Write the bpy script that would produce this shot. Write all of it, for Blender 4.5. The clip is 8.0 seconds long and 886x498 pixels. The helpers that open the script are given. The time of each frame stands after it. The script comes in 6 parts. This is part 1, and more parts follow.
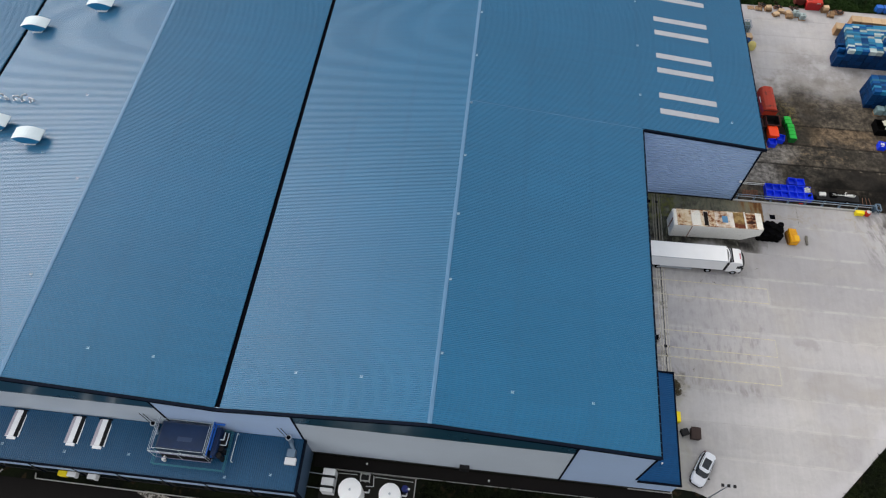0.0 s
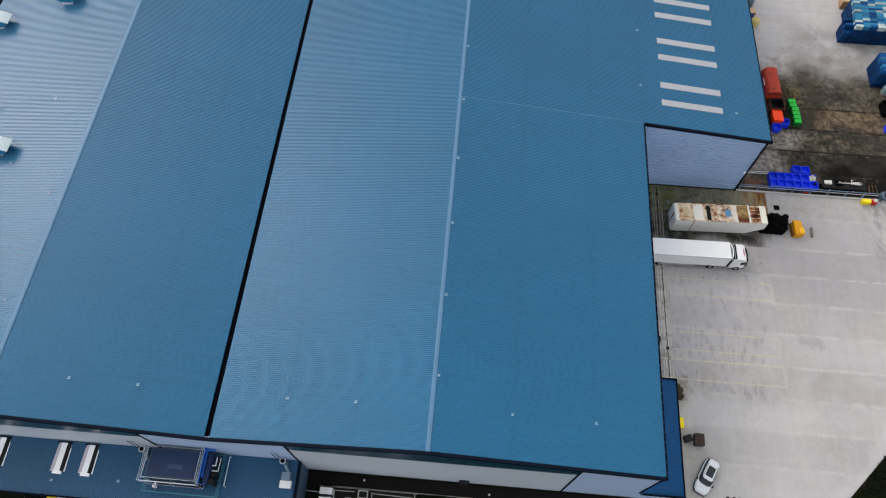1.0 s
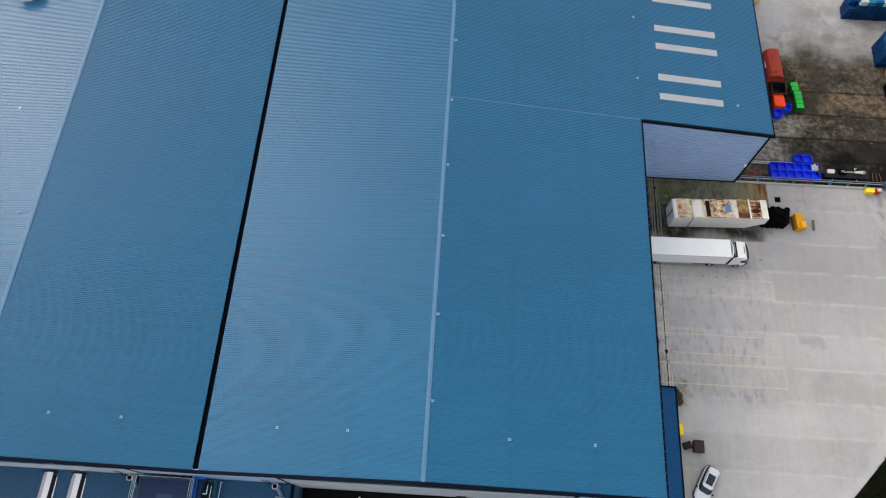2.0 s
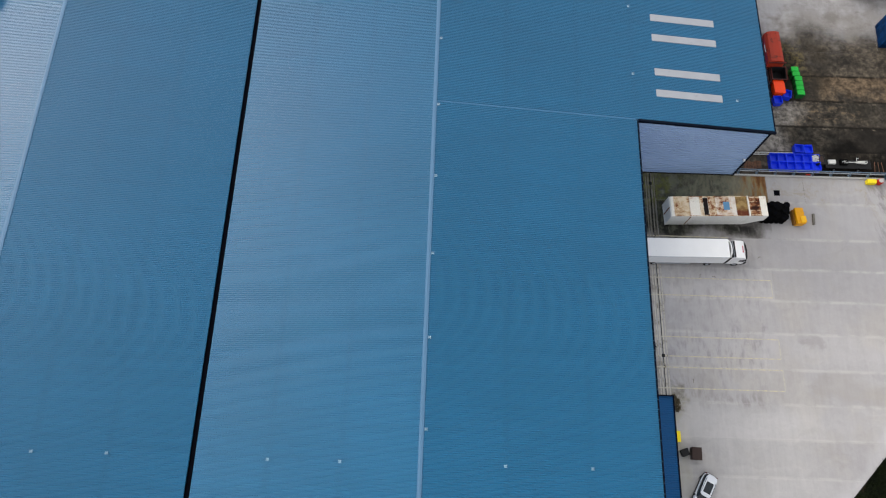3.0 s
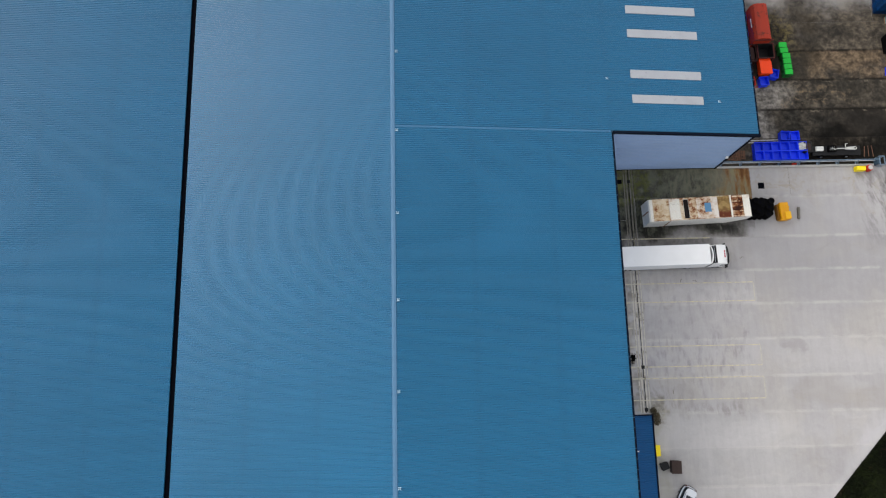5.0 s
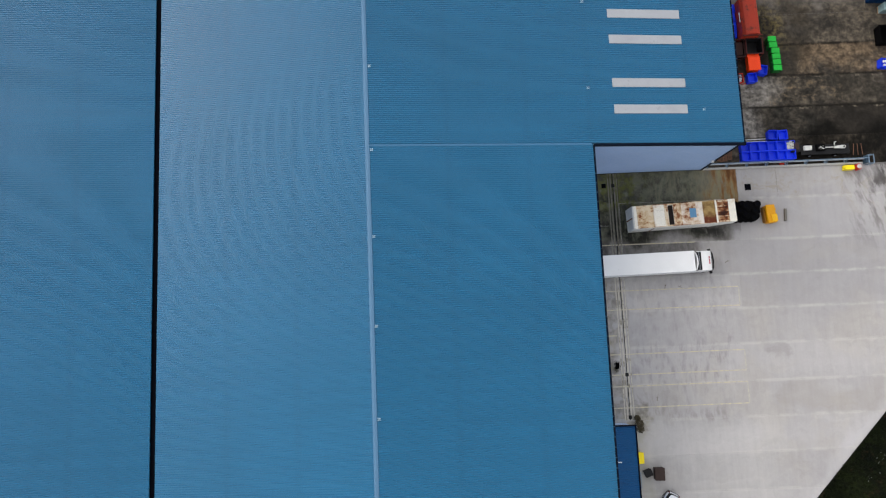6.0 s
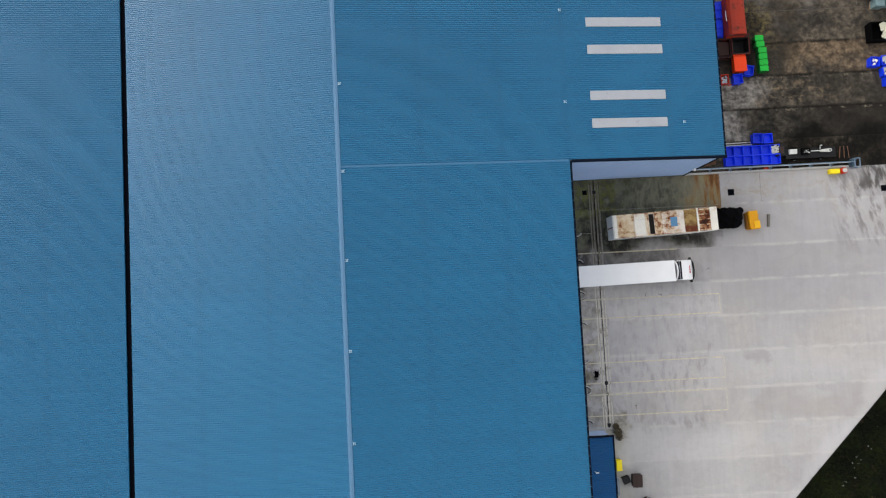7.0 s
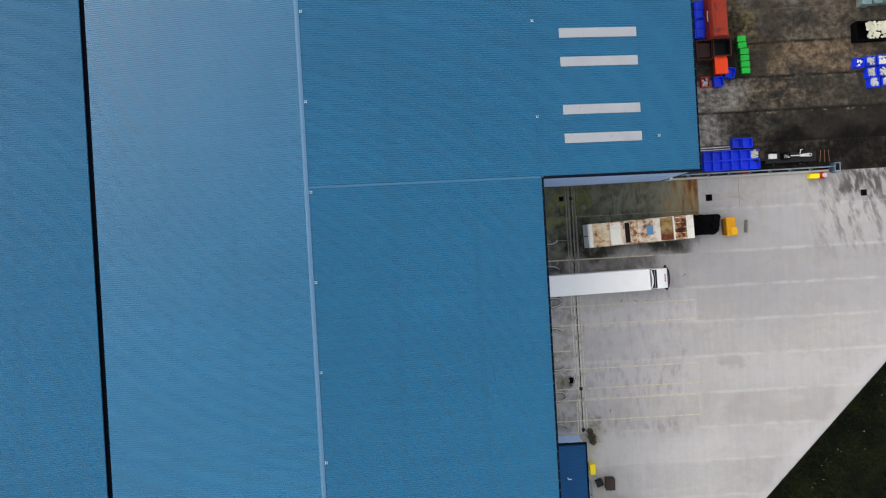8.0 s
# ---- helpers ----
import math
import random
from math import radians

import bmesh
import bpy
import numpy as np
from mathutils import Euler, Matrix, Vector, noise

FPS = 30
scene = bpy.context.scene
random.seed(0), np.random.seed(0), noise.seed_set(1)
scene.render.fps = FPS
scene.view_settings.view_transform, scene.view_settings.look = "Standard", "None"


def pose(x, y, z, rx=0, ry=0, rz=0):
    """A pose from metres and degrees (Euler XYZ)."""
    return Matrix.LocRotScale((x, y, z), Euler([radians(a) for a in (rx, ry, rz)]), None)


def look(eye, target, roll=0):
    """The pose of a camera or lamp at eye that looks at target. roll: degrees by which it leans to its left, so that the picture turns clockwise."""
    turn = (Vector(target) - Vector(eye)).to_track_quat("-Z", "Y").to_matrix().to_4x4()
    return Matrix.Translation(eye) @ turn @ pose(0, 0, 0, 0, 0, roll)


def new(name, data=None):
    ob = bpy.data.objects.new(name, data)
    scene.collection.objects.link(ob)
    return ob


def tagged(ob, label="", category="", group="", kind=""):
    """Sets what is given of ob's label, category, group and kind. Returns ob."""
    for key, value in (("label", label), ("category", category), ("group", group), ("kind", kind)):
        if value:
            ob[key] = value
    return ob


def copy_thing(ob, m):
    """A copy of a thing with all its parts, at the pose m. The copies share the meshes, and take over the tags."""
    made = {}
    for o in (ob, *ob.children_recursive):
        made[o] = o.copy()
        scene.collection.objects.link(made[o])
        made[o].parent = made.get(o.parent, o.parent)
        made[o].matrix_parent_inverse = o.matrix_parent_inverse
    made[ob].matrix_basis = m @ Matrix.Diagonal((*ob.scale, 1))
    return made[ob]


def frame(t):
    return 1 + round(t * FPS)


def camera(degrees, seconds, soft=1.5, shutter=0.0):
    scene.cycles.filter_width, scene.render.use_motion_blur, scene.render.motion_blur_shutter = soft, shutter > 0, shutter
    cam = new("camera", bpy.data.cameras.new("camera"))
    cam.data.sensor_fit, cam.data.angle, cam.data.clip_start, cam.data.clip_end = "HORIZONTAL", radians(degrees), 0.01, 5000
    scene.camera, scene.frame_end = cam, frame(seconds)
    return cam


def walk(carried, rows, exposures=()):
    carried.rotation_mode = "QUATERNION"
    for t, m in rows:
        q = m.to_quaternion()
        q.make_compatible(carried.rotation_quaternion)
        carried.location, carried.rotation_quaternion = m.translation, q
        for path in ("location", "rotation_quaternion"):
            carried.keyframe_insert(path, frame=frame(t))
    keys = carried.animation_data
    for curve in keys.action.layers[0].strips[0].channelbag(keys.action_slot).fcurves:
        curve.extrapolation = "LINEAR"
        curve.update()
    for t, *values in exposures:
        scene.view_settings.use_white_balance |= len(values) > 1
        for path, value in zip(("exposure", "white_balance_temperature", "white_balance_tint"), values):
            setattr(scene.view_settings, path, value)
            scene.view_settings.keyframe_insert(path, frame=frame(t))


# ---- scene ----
cam = camera(66.14, 8.0, soft=1.2)
PATH = [
    (0, -1.001, 4.832, 86.846, 31.142, -0.291, 6.203),
    (0.5, -1.531, 8.681, 86.899, 29.207, -0.242, 5.476),
    (1, -1.958, 12.409, 86.964, 27.350, -0.237, 4.786),
    (1.5, -2.199, 16.215, 86.981, 25.445, -0.216, 4.084),
    (1.7, -2.246, 17.740, 86.984, 24.665, -0.206, 3.778),
    (3, -2.294, 27.758, 86.954, 19.496, -0.245, 1.806),
    (3.5, -1.970, 31.685, 86.969, 17.400, -0.302, 1.098),
    (4, -1.417, 35.478, 86.974, 15.383, -0.291, 0.354),
    (4.5, -0.591, 39.258, 86.948, 13.440, -0.248, -0.458),
    (6, 2.658, 50.239, 87.027, 7.623, -0.160, -2.376),
    (6.5, 4.178, 53.848, 87.011, 5.658, -0.111, -2.687),
    (7, 5.828, 57.272, 87.002, 3.751, -0.002, -2.921),
    (7.5, 7.615, 60.728, 86.944, 1.794, 0.046, -3.141),
    (8, 9.388, 64.154, 86.899, -0.252, 0.054, -3.234),
]
walk(cam, [(t, pose(*place)) for t, *place in PATH])

# ---- light ----
SUN_AZ, SUN_EL = 304.0, 34.0          # compass degrees from +y, degrees above the horizon
world = bpy.data.worlds.new("sky")
scene.world = world
world.use_nodes = True
wn = world.node_tree
sky = wn.nodes.new("ShaderNodeTexSky")
sky.sky_type, sky.sun_disc = "NISHITA", False
sky.sun_elevation, sky.sun_rotation = radians(SUN_EL), radians(SUN_AZ)
sky.air_density, sky.dust_density, sky.ozone_density = 1.0, 6.0, 1.0
hsv = wn.nodes.new("ShaderNodeHueSaturation")
hsv.inputs["Saturation"].default_value = 0.22
wn.links.new(sky.outputs[0], hsv.inputs["Color"])
clear = wn.nodes["Background"]
wn.links.new(hsv.outputs[0], clear.inputs["Color"])
clear.inputs["Strength"].default_value = 0.13
veil = wn.nodes.new("ShaderNodeBackground")          # thin even cloud over the whole sky
veil.inputs["Color"].default_value, veil.inputs["Strength"].default_value = (0.958, 0.972, 0.998, 1.0), 0.612
both = wn.nodes.new("ShaderNodeAddShader")
wn.links.new(clear.outputs[0], both.inputs[0])
wn.links.new(veil.outputs[0], both.inputs[1])
wn.links.new(both.outputs[0], wn.nodes["World Output"].inputs["Surface"])
lamp = bpy.data.lights.new("sun", "SUN")
lamp.energy, lamp.angle, lamp.color = 0.56, radians(60), (1.0, 0.93, 0.83)
sun = new("sun", lamp)
sun.matrix_world = look((200 * math.sin(radians(SUN_AZ)) * math.cos(radians(SUN_EL)),
                         200 * math.cos(radians(SUN_AZ)) * math.cos(radians(SUN_EL)),
                         200 * math.sin(radians(SUN_EL))), (0, 0, 0))
scene.view_settings.exposure = -0.06


# ---- node helpers ----
class Nodes:
    """A small writer of node trees."""

    def __init__(self, name):
        self.mat = bpy.data.materials.new(name)
        self.mat.use_nodes = True
        self.t = self.mat.node_tree
        self.bsdf = self.t.nodes["Principled BSDF"]

    def put(self, value, socket):
        if isinstance(value, (int, float)):
            socket.default_value = value
        elif isinstance(value, tuple):
            socket.default_value = (*value, 1.0) if len(value) == 3 and len(socket.default_value) == 4 else value
        else:
            self.t.links.new(value, socket)

    def place(self, world_space):
        if world_space:
            return self.t.nodes.new("ShaderNodeNewGeometry").outputs["Position"]
        return self.t.nodes.new("ShaderNodeTexCoord").outputs["Object"]

    def noise(self, vec, scale, detail=4.0, rough=0.55, colour=False):
        n = self.t.nodes.new("ShaderNodeTexNoise")
        self.put(vec, n.inputs["Vector"])
        n.inputs["Scale"].default_value, n.inputs["Detail"].default_value, n.inputs["Roughness"].default_value = scale, detail, rough
        return n.outputs["Color" if colour else "Fac"]

    def math(self, op, a, b=0.0):
        n = self.t.nodes.new("ShaderNodeMath")
        n.operation = op
        self.put(a, n.inputs[0])
        self.put(b, n.inputs[1])
        return n.outputs[0]

    def vmath(self, op, a, b):
        n = self.t.nodes.new("ShaderNodeVectorMath")
        n.operation = op
        self.put(a, n.inputs[0])
        self.put(b, n.inputs[1])
        return n.outputs[0]

    def step(self, v, a, b, lo=0.0, hi=1.0):
        n = self.t.nodes.new("ShaderNodeMapRange")
        n.interpolation_type = "SMOOTHSTEP"
        self.put(v, n.inputs[0])
        for k, x in zip((1, 2, 3, 4), (a, b, lo, hi)):
            n.inputs[k].default_value = x
        return n.outputs[0]

    def mix(self, f, a, b):
        n = self.t.nodes.new("ShaderNodeMix")
        n.data_type = "RGBA"
        self.put(f, n.inputs[0])
        self.put(a, n.inputs[6])
        self.put(b, n.inputs[7])
        return n.outputs[2]

    def scale(self, colour, f):
        n = self.t.nodes.new("ShaderNodeVectorMath")
        n.operation = "SCALE"
        self.put(colour, n.inputs[0])
        self.put(f, n.inputs["Scale"])
        return n.outputs[0]

    def xyz(self, vec):
        n = self.t.nodes.new("ShaderNodeSeparateXYZ")
        self.put(vec, n.inputs[0])
        return n.outputs

    def random(self):
        return self.t.nodes.new("ShaderNodeObjectInfo").outputs["Random"]

    def bump(self, height, strength, distance=0.02):
        n = self.t.nodes.new("ShaderNodeBump")
        n.inputs["Strength"].default_value, n.inputs["Distance"].default_value = strength, distance
        self.put(height, n.inputs["Height"])
        self.t.links.new(n.outputs[0], self.bsdf.inputs["Normal"])

    def done(self, colour, rough, metal=0.0, spec=0.5):
        self.put(colour, self.bsdf.inputs["Base Color"])
        self.put(rough, self.bsdf.inputs["Roughness"])
        self.put(metal, self.bsdf.inputs["Metallic"])
        self.bsdf.inputs["Specular IOR Level"].default_value = spec
        return self.mat


def plain(name, colour, rough=0.6, metal=0.0, var=0.2, big=0.6, fine=9.0, dirt=None, dirt_at=0.62, world_space=False, vary=0.0, spec=0.3, bump=0.15):
    """A surface with large and fine variation, optional dirt patches and a tone of its own per object."""
    n = Nodes(name)
    p = n.place(world_space)
    a, b = n.noise(p, big, 5), n.noise(p, fine, 6, 0.65)
    f = n.math("ADD", n.math("MULTIPLY", n.math("SUBTRACT", a, 0.5), 2 * var), n.math("MULTIPLY", n.math("SUBTRACT", b, 0.5), 1.2 * var))
    f = n.math("ADD", f, 1.0)
    if vary:
        f = n.math("ADD", f, n.math("MULTIPLY", n.math("SUBTRACT", n.random(), 0.5), 2 * vary))
    c = n.scale(colour, f)
    if dirt:
        c = n.mix(n.step(n.noise(p, big * 2.3, 8, 0.68), dirt_at - 0.07, dirt_at + 0.07), c, dirt)
    if bump:
        n.bump(b, bump)
    return n.done(c, n.math("ADD", n.math("MULTIPLY", n.math("SUBTRACT", a, 0.5), 0.25), rough), metal, spec)


# ---- materials ----
def sheet_material(name, colour, rough, streak_axis, gloss=0.3, laps=()):
    """Painted profiled steel: faint weathering streaks down the fall, tone patches, grime caught at the end laps."""
    n = Nodes(name)
    p = n.place(True)
    stretch = (0.06, 1.6, 0.3) if streak_axis == "x" else (1.6, 0.06, 0.3)
    s = n.noise(n.vmath("MULTIPLY", p, stretch), 1.0, 6, 0.6)
    a = n.noise(p, 0.05, 4)
    g = n.noise(p, 2.5, 6, 0.7)
    f = n.math("ADD", 0.66, n.math("ADD", n.math("MULTIPLY", s, 0.28), n.math("ADD", n.math("MULTIPLY", a, 0.28), n.math("MULTIPLY", g, 0.12))))
    c = n.scale(colour, f)
    if laps:
        x, m = n.xyz(p)[0], None
        for x0 in laps:
            k = n.step(n.math("ABSOLUTE", n.math("SUBTRACT", x, x0)), 0.05, 0.60, 1.0, 0.0)
            m = k if m is None else n.math("MAXIMUM", m, k)
        c = n.scale(c, n.math("SUBTRACT", 1.0, n.math("MULTIPLY", m, n.step(s, 0.3, 0.7, 0.0, 0.09))))
    n.bump(g, 0.05)
    return n.done(c, n.math("ADD", rough - 0.06, n.math("MULTIPLY", s, 0.12)), 0.0, gloss)


M_ROOF = sheet_material("blue_roof_sheet", (0.005, 0.114, 0.236), 0.38, "x", 0.60, (-43.0, -35.8, -19.7, -12.2, 4.2, 12.9, 20.1, 31.75))
M_ANNEX_ROOF = sheet_material("dark_blue_roof_sheet", (0.006, 0.070, 0.158), 0.42, "y", 0.40)
M_SIDE_ROOF = sheet_material("side_roof_sheet", (0.002, 0.070, 0.200), 0.5, "x", 0.22)
M_CAP = plain("ridge_flashing", (0.076, 0.172, 0.290), 0.55, 0.0, 0.12, world_space=True, spec=0.3)
M_BLACK = plain("black_trim", (0.004, 0.007, 0.015), 0.7, 0.0, 0.3, world_space=True, spec=0.04)
M_GUTTER = plain("gutter_lining", (0.0025, 0.0028, 0.005), 0.85, 0.0, 0.3, world_space=True, spec=0.03)
M_SILVER = plain("silver_blue_cladding", (0.47, 0.61, 0.85), 0.4, 0.05, 0.10, 0.15, 4.0, world_space=True)
M_RIBBED = plain("ribbed_blue_grey_cladding", (0.32, 0.435, 0.63), 0.4, 0.05, 0.12, 0.15, 4.0, world_space=True)
M_TEAL = plain("dark_teal_cladding", (0.013, 0.055, 0.088), 0.3, 0.0, 0.15, 0.2, 4.0, world_space=True)
M_GREY = plain("light_grey_cladding", (0.54, 0.60, 0.67), 0.5, 0.0, 0.10, 0.15, 5.0, world_space=True)
M_PLINTH = plain("dark_plinth", (0.012, 0.011, 0.011), 0.7, 0.0, 0.3, world_space=True)
M_ROOFLIGHT = plain("translucent_rooflight", (0.325, 0.34, 0.37), 0.5, 0.0, 0.12, 0.5, 6.0, dirt=(0.28, 0.29, 0.31), dirt_at=0.64)
M_WHITE = plain("white_paint", (0.78, 0.78, 0.78), 0.45, 0.0, 0.06, 0.6, 7.0, dirt=(0.55, 0.54, 0.52), dirt_at=0.72)
M_BRIGHT_LIGHT = plain("white_glazing", (0.90, 0.90, 0.92), 0.3, 0.0, 0.05, 0.6, 6.0)
M_LAVENDER_PANE = plain("lavender_glazing", (0.50, 0.46, 0.52), 0.3, 0.0, 0.12, 0.8, 6.0)
M_GALV = plain("galvanised_steel", (0.45, 0.48, 0.52), 0.42, 0.6, 0.15)
M_STEEL_BLUE = plain("blue_grey_steel", (0.17, 0.24, 0.32), 0.5, 0.3, 0.15)
M_TEAL_RAIL = plain("teal_steel", (0.05, 0.22, 0.27), 0.5, 0.2, 0.15)
M_BRIGHT_BLUE = plain("bright_blue_paint", (0.01, 0.10, 0.42), 0.4, 0.0, 0.15)
M_BLUE_PLASTIC = plain("blue_plastic", (0.006, 0.040, 0.70), 0.42, 0.0, 0.14, 0.9, vary=0.12)
M_NAVY_PLASTIC = plain("navy_plastic", (0.0012, 0.026, 0.092), 0.55, 0.0, 0.2, 0.6, vary=0.3, spec=0.12)
M_ROYAL_LID = plain("royal_blue_plastic", (0.003, 0.050, 0.165), 0.55, 0.0, 0.25, 0.8, vary=0.4, spec=0.1)
M_AQUA_LID = plain("aqua_plastic", (0.005, 0.115, 0.22), 0.5, 0.0, 0.2, 0.8, vary=0.4)
M_PALE_LID = plain("pale_plastic", (0.29, 0.345, 0.34), 0.6, 0.0, 0.25, 0.9, vary=0.3)
M_GREEN = plain("green_plastic", (0.01, 0.42, 0.04), 0.4, 0.0, 0.12, vary=0.06)
M_GREEN_DARK = plain("dark_green_plastic", (0.008, 0.11, 0.02), 0.5, 0.0, 0.2)
M_ORANGE = plain("orange_plastic", (0.88, 0.055, 0.003), 0.4, 0.0, 0.12)
M_RED = plain("red_paint", (0.46, 0.022, 0.009), 0.5, 0.0, 0.25, 0.7, dirt=(0.13, 0.020, 0.010), dirt_at=0.58)
M_RED_OXIDE = plain("red_oxide_paint", (0.36, 0.030, 0.010), 0.55, 0.0, 0.25, 0.6, dirt=(0.13, 0.020, 0.010), dirt_at=0.60)
M_DARK_RED = plain("rusty_red_steel", (0.10, 0.016, 0.012), 0.7, 0.0, 0.4)
M_YELLOW = plain("amber_plastic", (0.66, 0.30, 0.004), 0.45, 0.0, 0.2)
M_BRIGHT_YELLOW = plain("yellow_paint", (0.85, 0.66, 0.01), 0.45, 0.0, 0.12)
M_RUBBER = plain("black_rubber", (0.0026, 0.0026, 0.0028), 0.85, 0.0, 0.35, 2.0, 14.0, vary=0.3, spec=0.05)
M_DARK = plain("dark_metal", (0.012, 0.012, 0.013), 0.6, 0.0, 0.3, spec=0.2)
M_BROWN = plain("dark_brown_plastic", (0.036, 0.020, 0.016), 0.6, 0.0, 0.2)
M_TIMBER = plain("pallet_timber", (0.31, 0.19, 0.10), 0.75, 0.0, 0.25, 1.2, 14.0, vary=0.3)
M_CARD = plain("pale_timber", (0.46, 0.32, 0.19), 0.75, 0.0, 0.2, 1.0, 12.0, vary=0.2)
M_OLD_TIMBER = plain("old_timber", (0.15, 0.075, 0.045), 0.8, 0.0, 0.3, 1.2, 14.0, vary=0.3)
M_ANCHOR = plain("dull_anchor_steel", (0.38, 0.53, 0.66), 0.5, 0.0, 0.15)
M_KERB = plain("kerb_concrete", (0.42, 0.41, 0.39), 0.8, 0.0, 0.2, 0.4, 6.0, world_space=True)
M_PALE_WHITE = plain("white_waste", (0.60, 0.60, 0.57), 0.7, 0.0, 0.25, 1.5, 9.0, vary=0.2)
M_SILVER_CAR = plain("silver_car_paint", (0.68, 0.70, 0.74), 0.25, 0.05, 0.04, bump=0.0)
M_GLASS = plain("dark_glass", (0.008, 0.014, 0.02), 0.08, 0.0, 0.1, bump=0.0, spec=0.5)
M_SHRUB = plain("dry_shrub", (0.11, 0.09, 0.055), 0.9, 0.0, 0.5, vary=0.2)
M_BAG = plain("woven_bag", (0.50, 0.42, 0.14), 0.8, 0.0, 0.2)
M_TANK = plain("white_tank", (0.90, 0.90, 0.90), 0.5, 0.0, 0.05, 0.3, 6.0)
M_RUST_SHEET = plain("rust", (0.20, 0.075, 0.03), 0.85, 0.0, 0.45, 1.2, 12.0)


def rusty_material(name, paint, amount):
    """White paint gone cream and tan in clouds, broken through by ragged rust with dark hearts and scratches."""
    n = Nodes(name)
    p = n.place(False)
    w = n.vmath("ADD", p, n.scale(n.vmath("SUBTRACT", n.noise(p, 1.3, 4, 0.6, True), (0.5, 0.5, 0.5)), 0.9))
    a, b = n.noise(w, 0.62, 10, 0.72), n.noise(p, 6.0, 8, 0.75)
    s = n.noise(n.vmath("MULTIPLY", w, (0.5, 4.0, 1.0)), 1.0, 8, 0.7)
    k = n.math("ADD", n.math("MULTIPLY", a, 0.8), n.math("ADD", n.math("MULTIPLY", s, 0.2), n.math("MULTIPLY", n.math("SUBTRACT", b, 0.5), 0.12)))
    c = n.scale(paint, n.math("ADD", 0.70, n.math("MULTIPLY", b, 0.55)))
    c = n.mix(n.math("MULTIPLY", n.step(k, amount - 0.12, amount), 0.7), c, (0.46, 0.27, 0.11))
    c = n.mix(n.step(k, amount - 0.02, amount + 0.03), c, (0.23, 0.060, 0.013))
    c = n.mix(n.step(k, amount + 0.02, amount + 0.08), c, (0.038, 0.010, 0.005))
    c = n.mix(n.math("MULTIPLY", n.step(s, 0.60, 0.70), 0.55), c, (0.075, 0.026, 0.012))
    n.bump(k, 0.3)
    return n.done(c, 0.75, 0.0, 0.3)


M_RUSTY_A = rusty_material("rust_broken_white_paint", (0.80, 0.72, 0.57), 0.512)
M_RUSTY_B = rusty_material("lightly_rusted_white_paint", (0.74, 0.68, 0.61), 0.585)
M_RUSTY_C = rusty_material("heavily_rusted_paint", (0.52, 0.44, 0.34), 0.46)
M_RUSTY_D = rusty_material("rust_spotted_cream_paint", (0.72, 0.60, 0.43), 0.562)
M_CREAM_SHEET = rusty_material("cream_roof_paint", (0.84, 0.80, 0.71), 0.64)
M_TRAILER_SIDE = rusty_material("dirty_white_panel", (0.74, 0.73, 0.69), 0.69)


def mustard_material():
    """Old cream paint gone mustard, eaten by red-brown rust along one edge."""
    n = Nodes("mustard_rusted_paint")
    p = n.place(False)
    w = n.vmath("ADD", p, n.scale(n.vmath("SUBTRACT", n.noise(p, 1.3, 4, 0.6, True), (0.5, 0.5, 0.5)), 0.8))
    k, b = n.noise(w, 0.9, 9, 0.7), n.noise(p, 6.0, 8, 0.75)
    c = n.scale((0.34, 0.225, 0.085), n.math("ADD", 0.5, b))
    c = n.mix(n.step(k, 0.44, 0.58), c, (0.19, 0.105, 0.035))
    c = n.mix(n.math("MULTIPLY", n.step(n.xyz(w)[1], -0.9, -0.3, 1.0, 0.0), n.step(k, 0.30, 0.5)), c, (0.12, 0.028, 0.010))
    n.bump(k, 0.3)
    return n.done(c, 0.8, 0.0, 0.3)


M_MUSTARD = mustard_material()


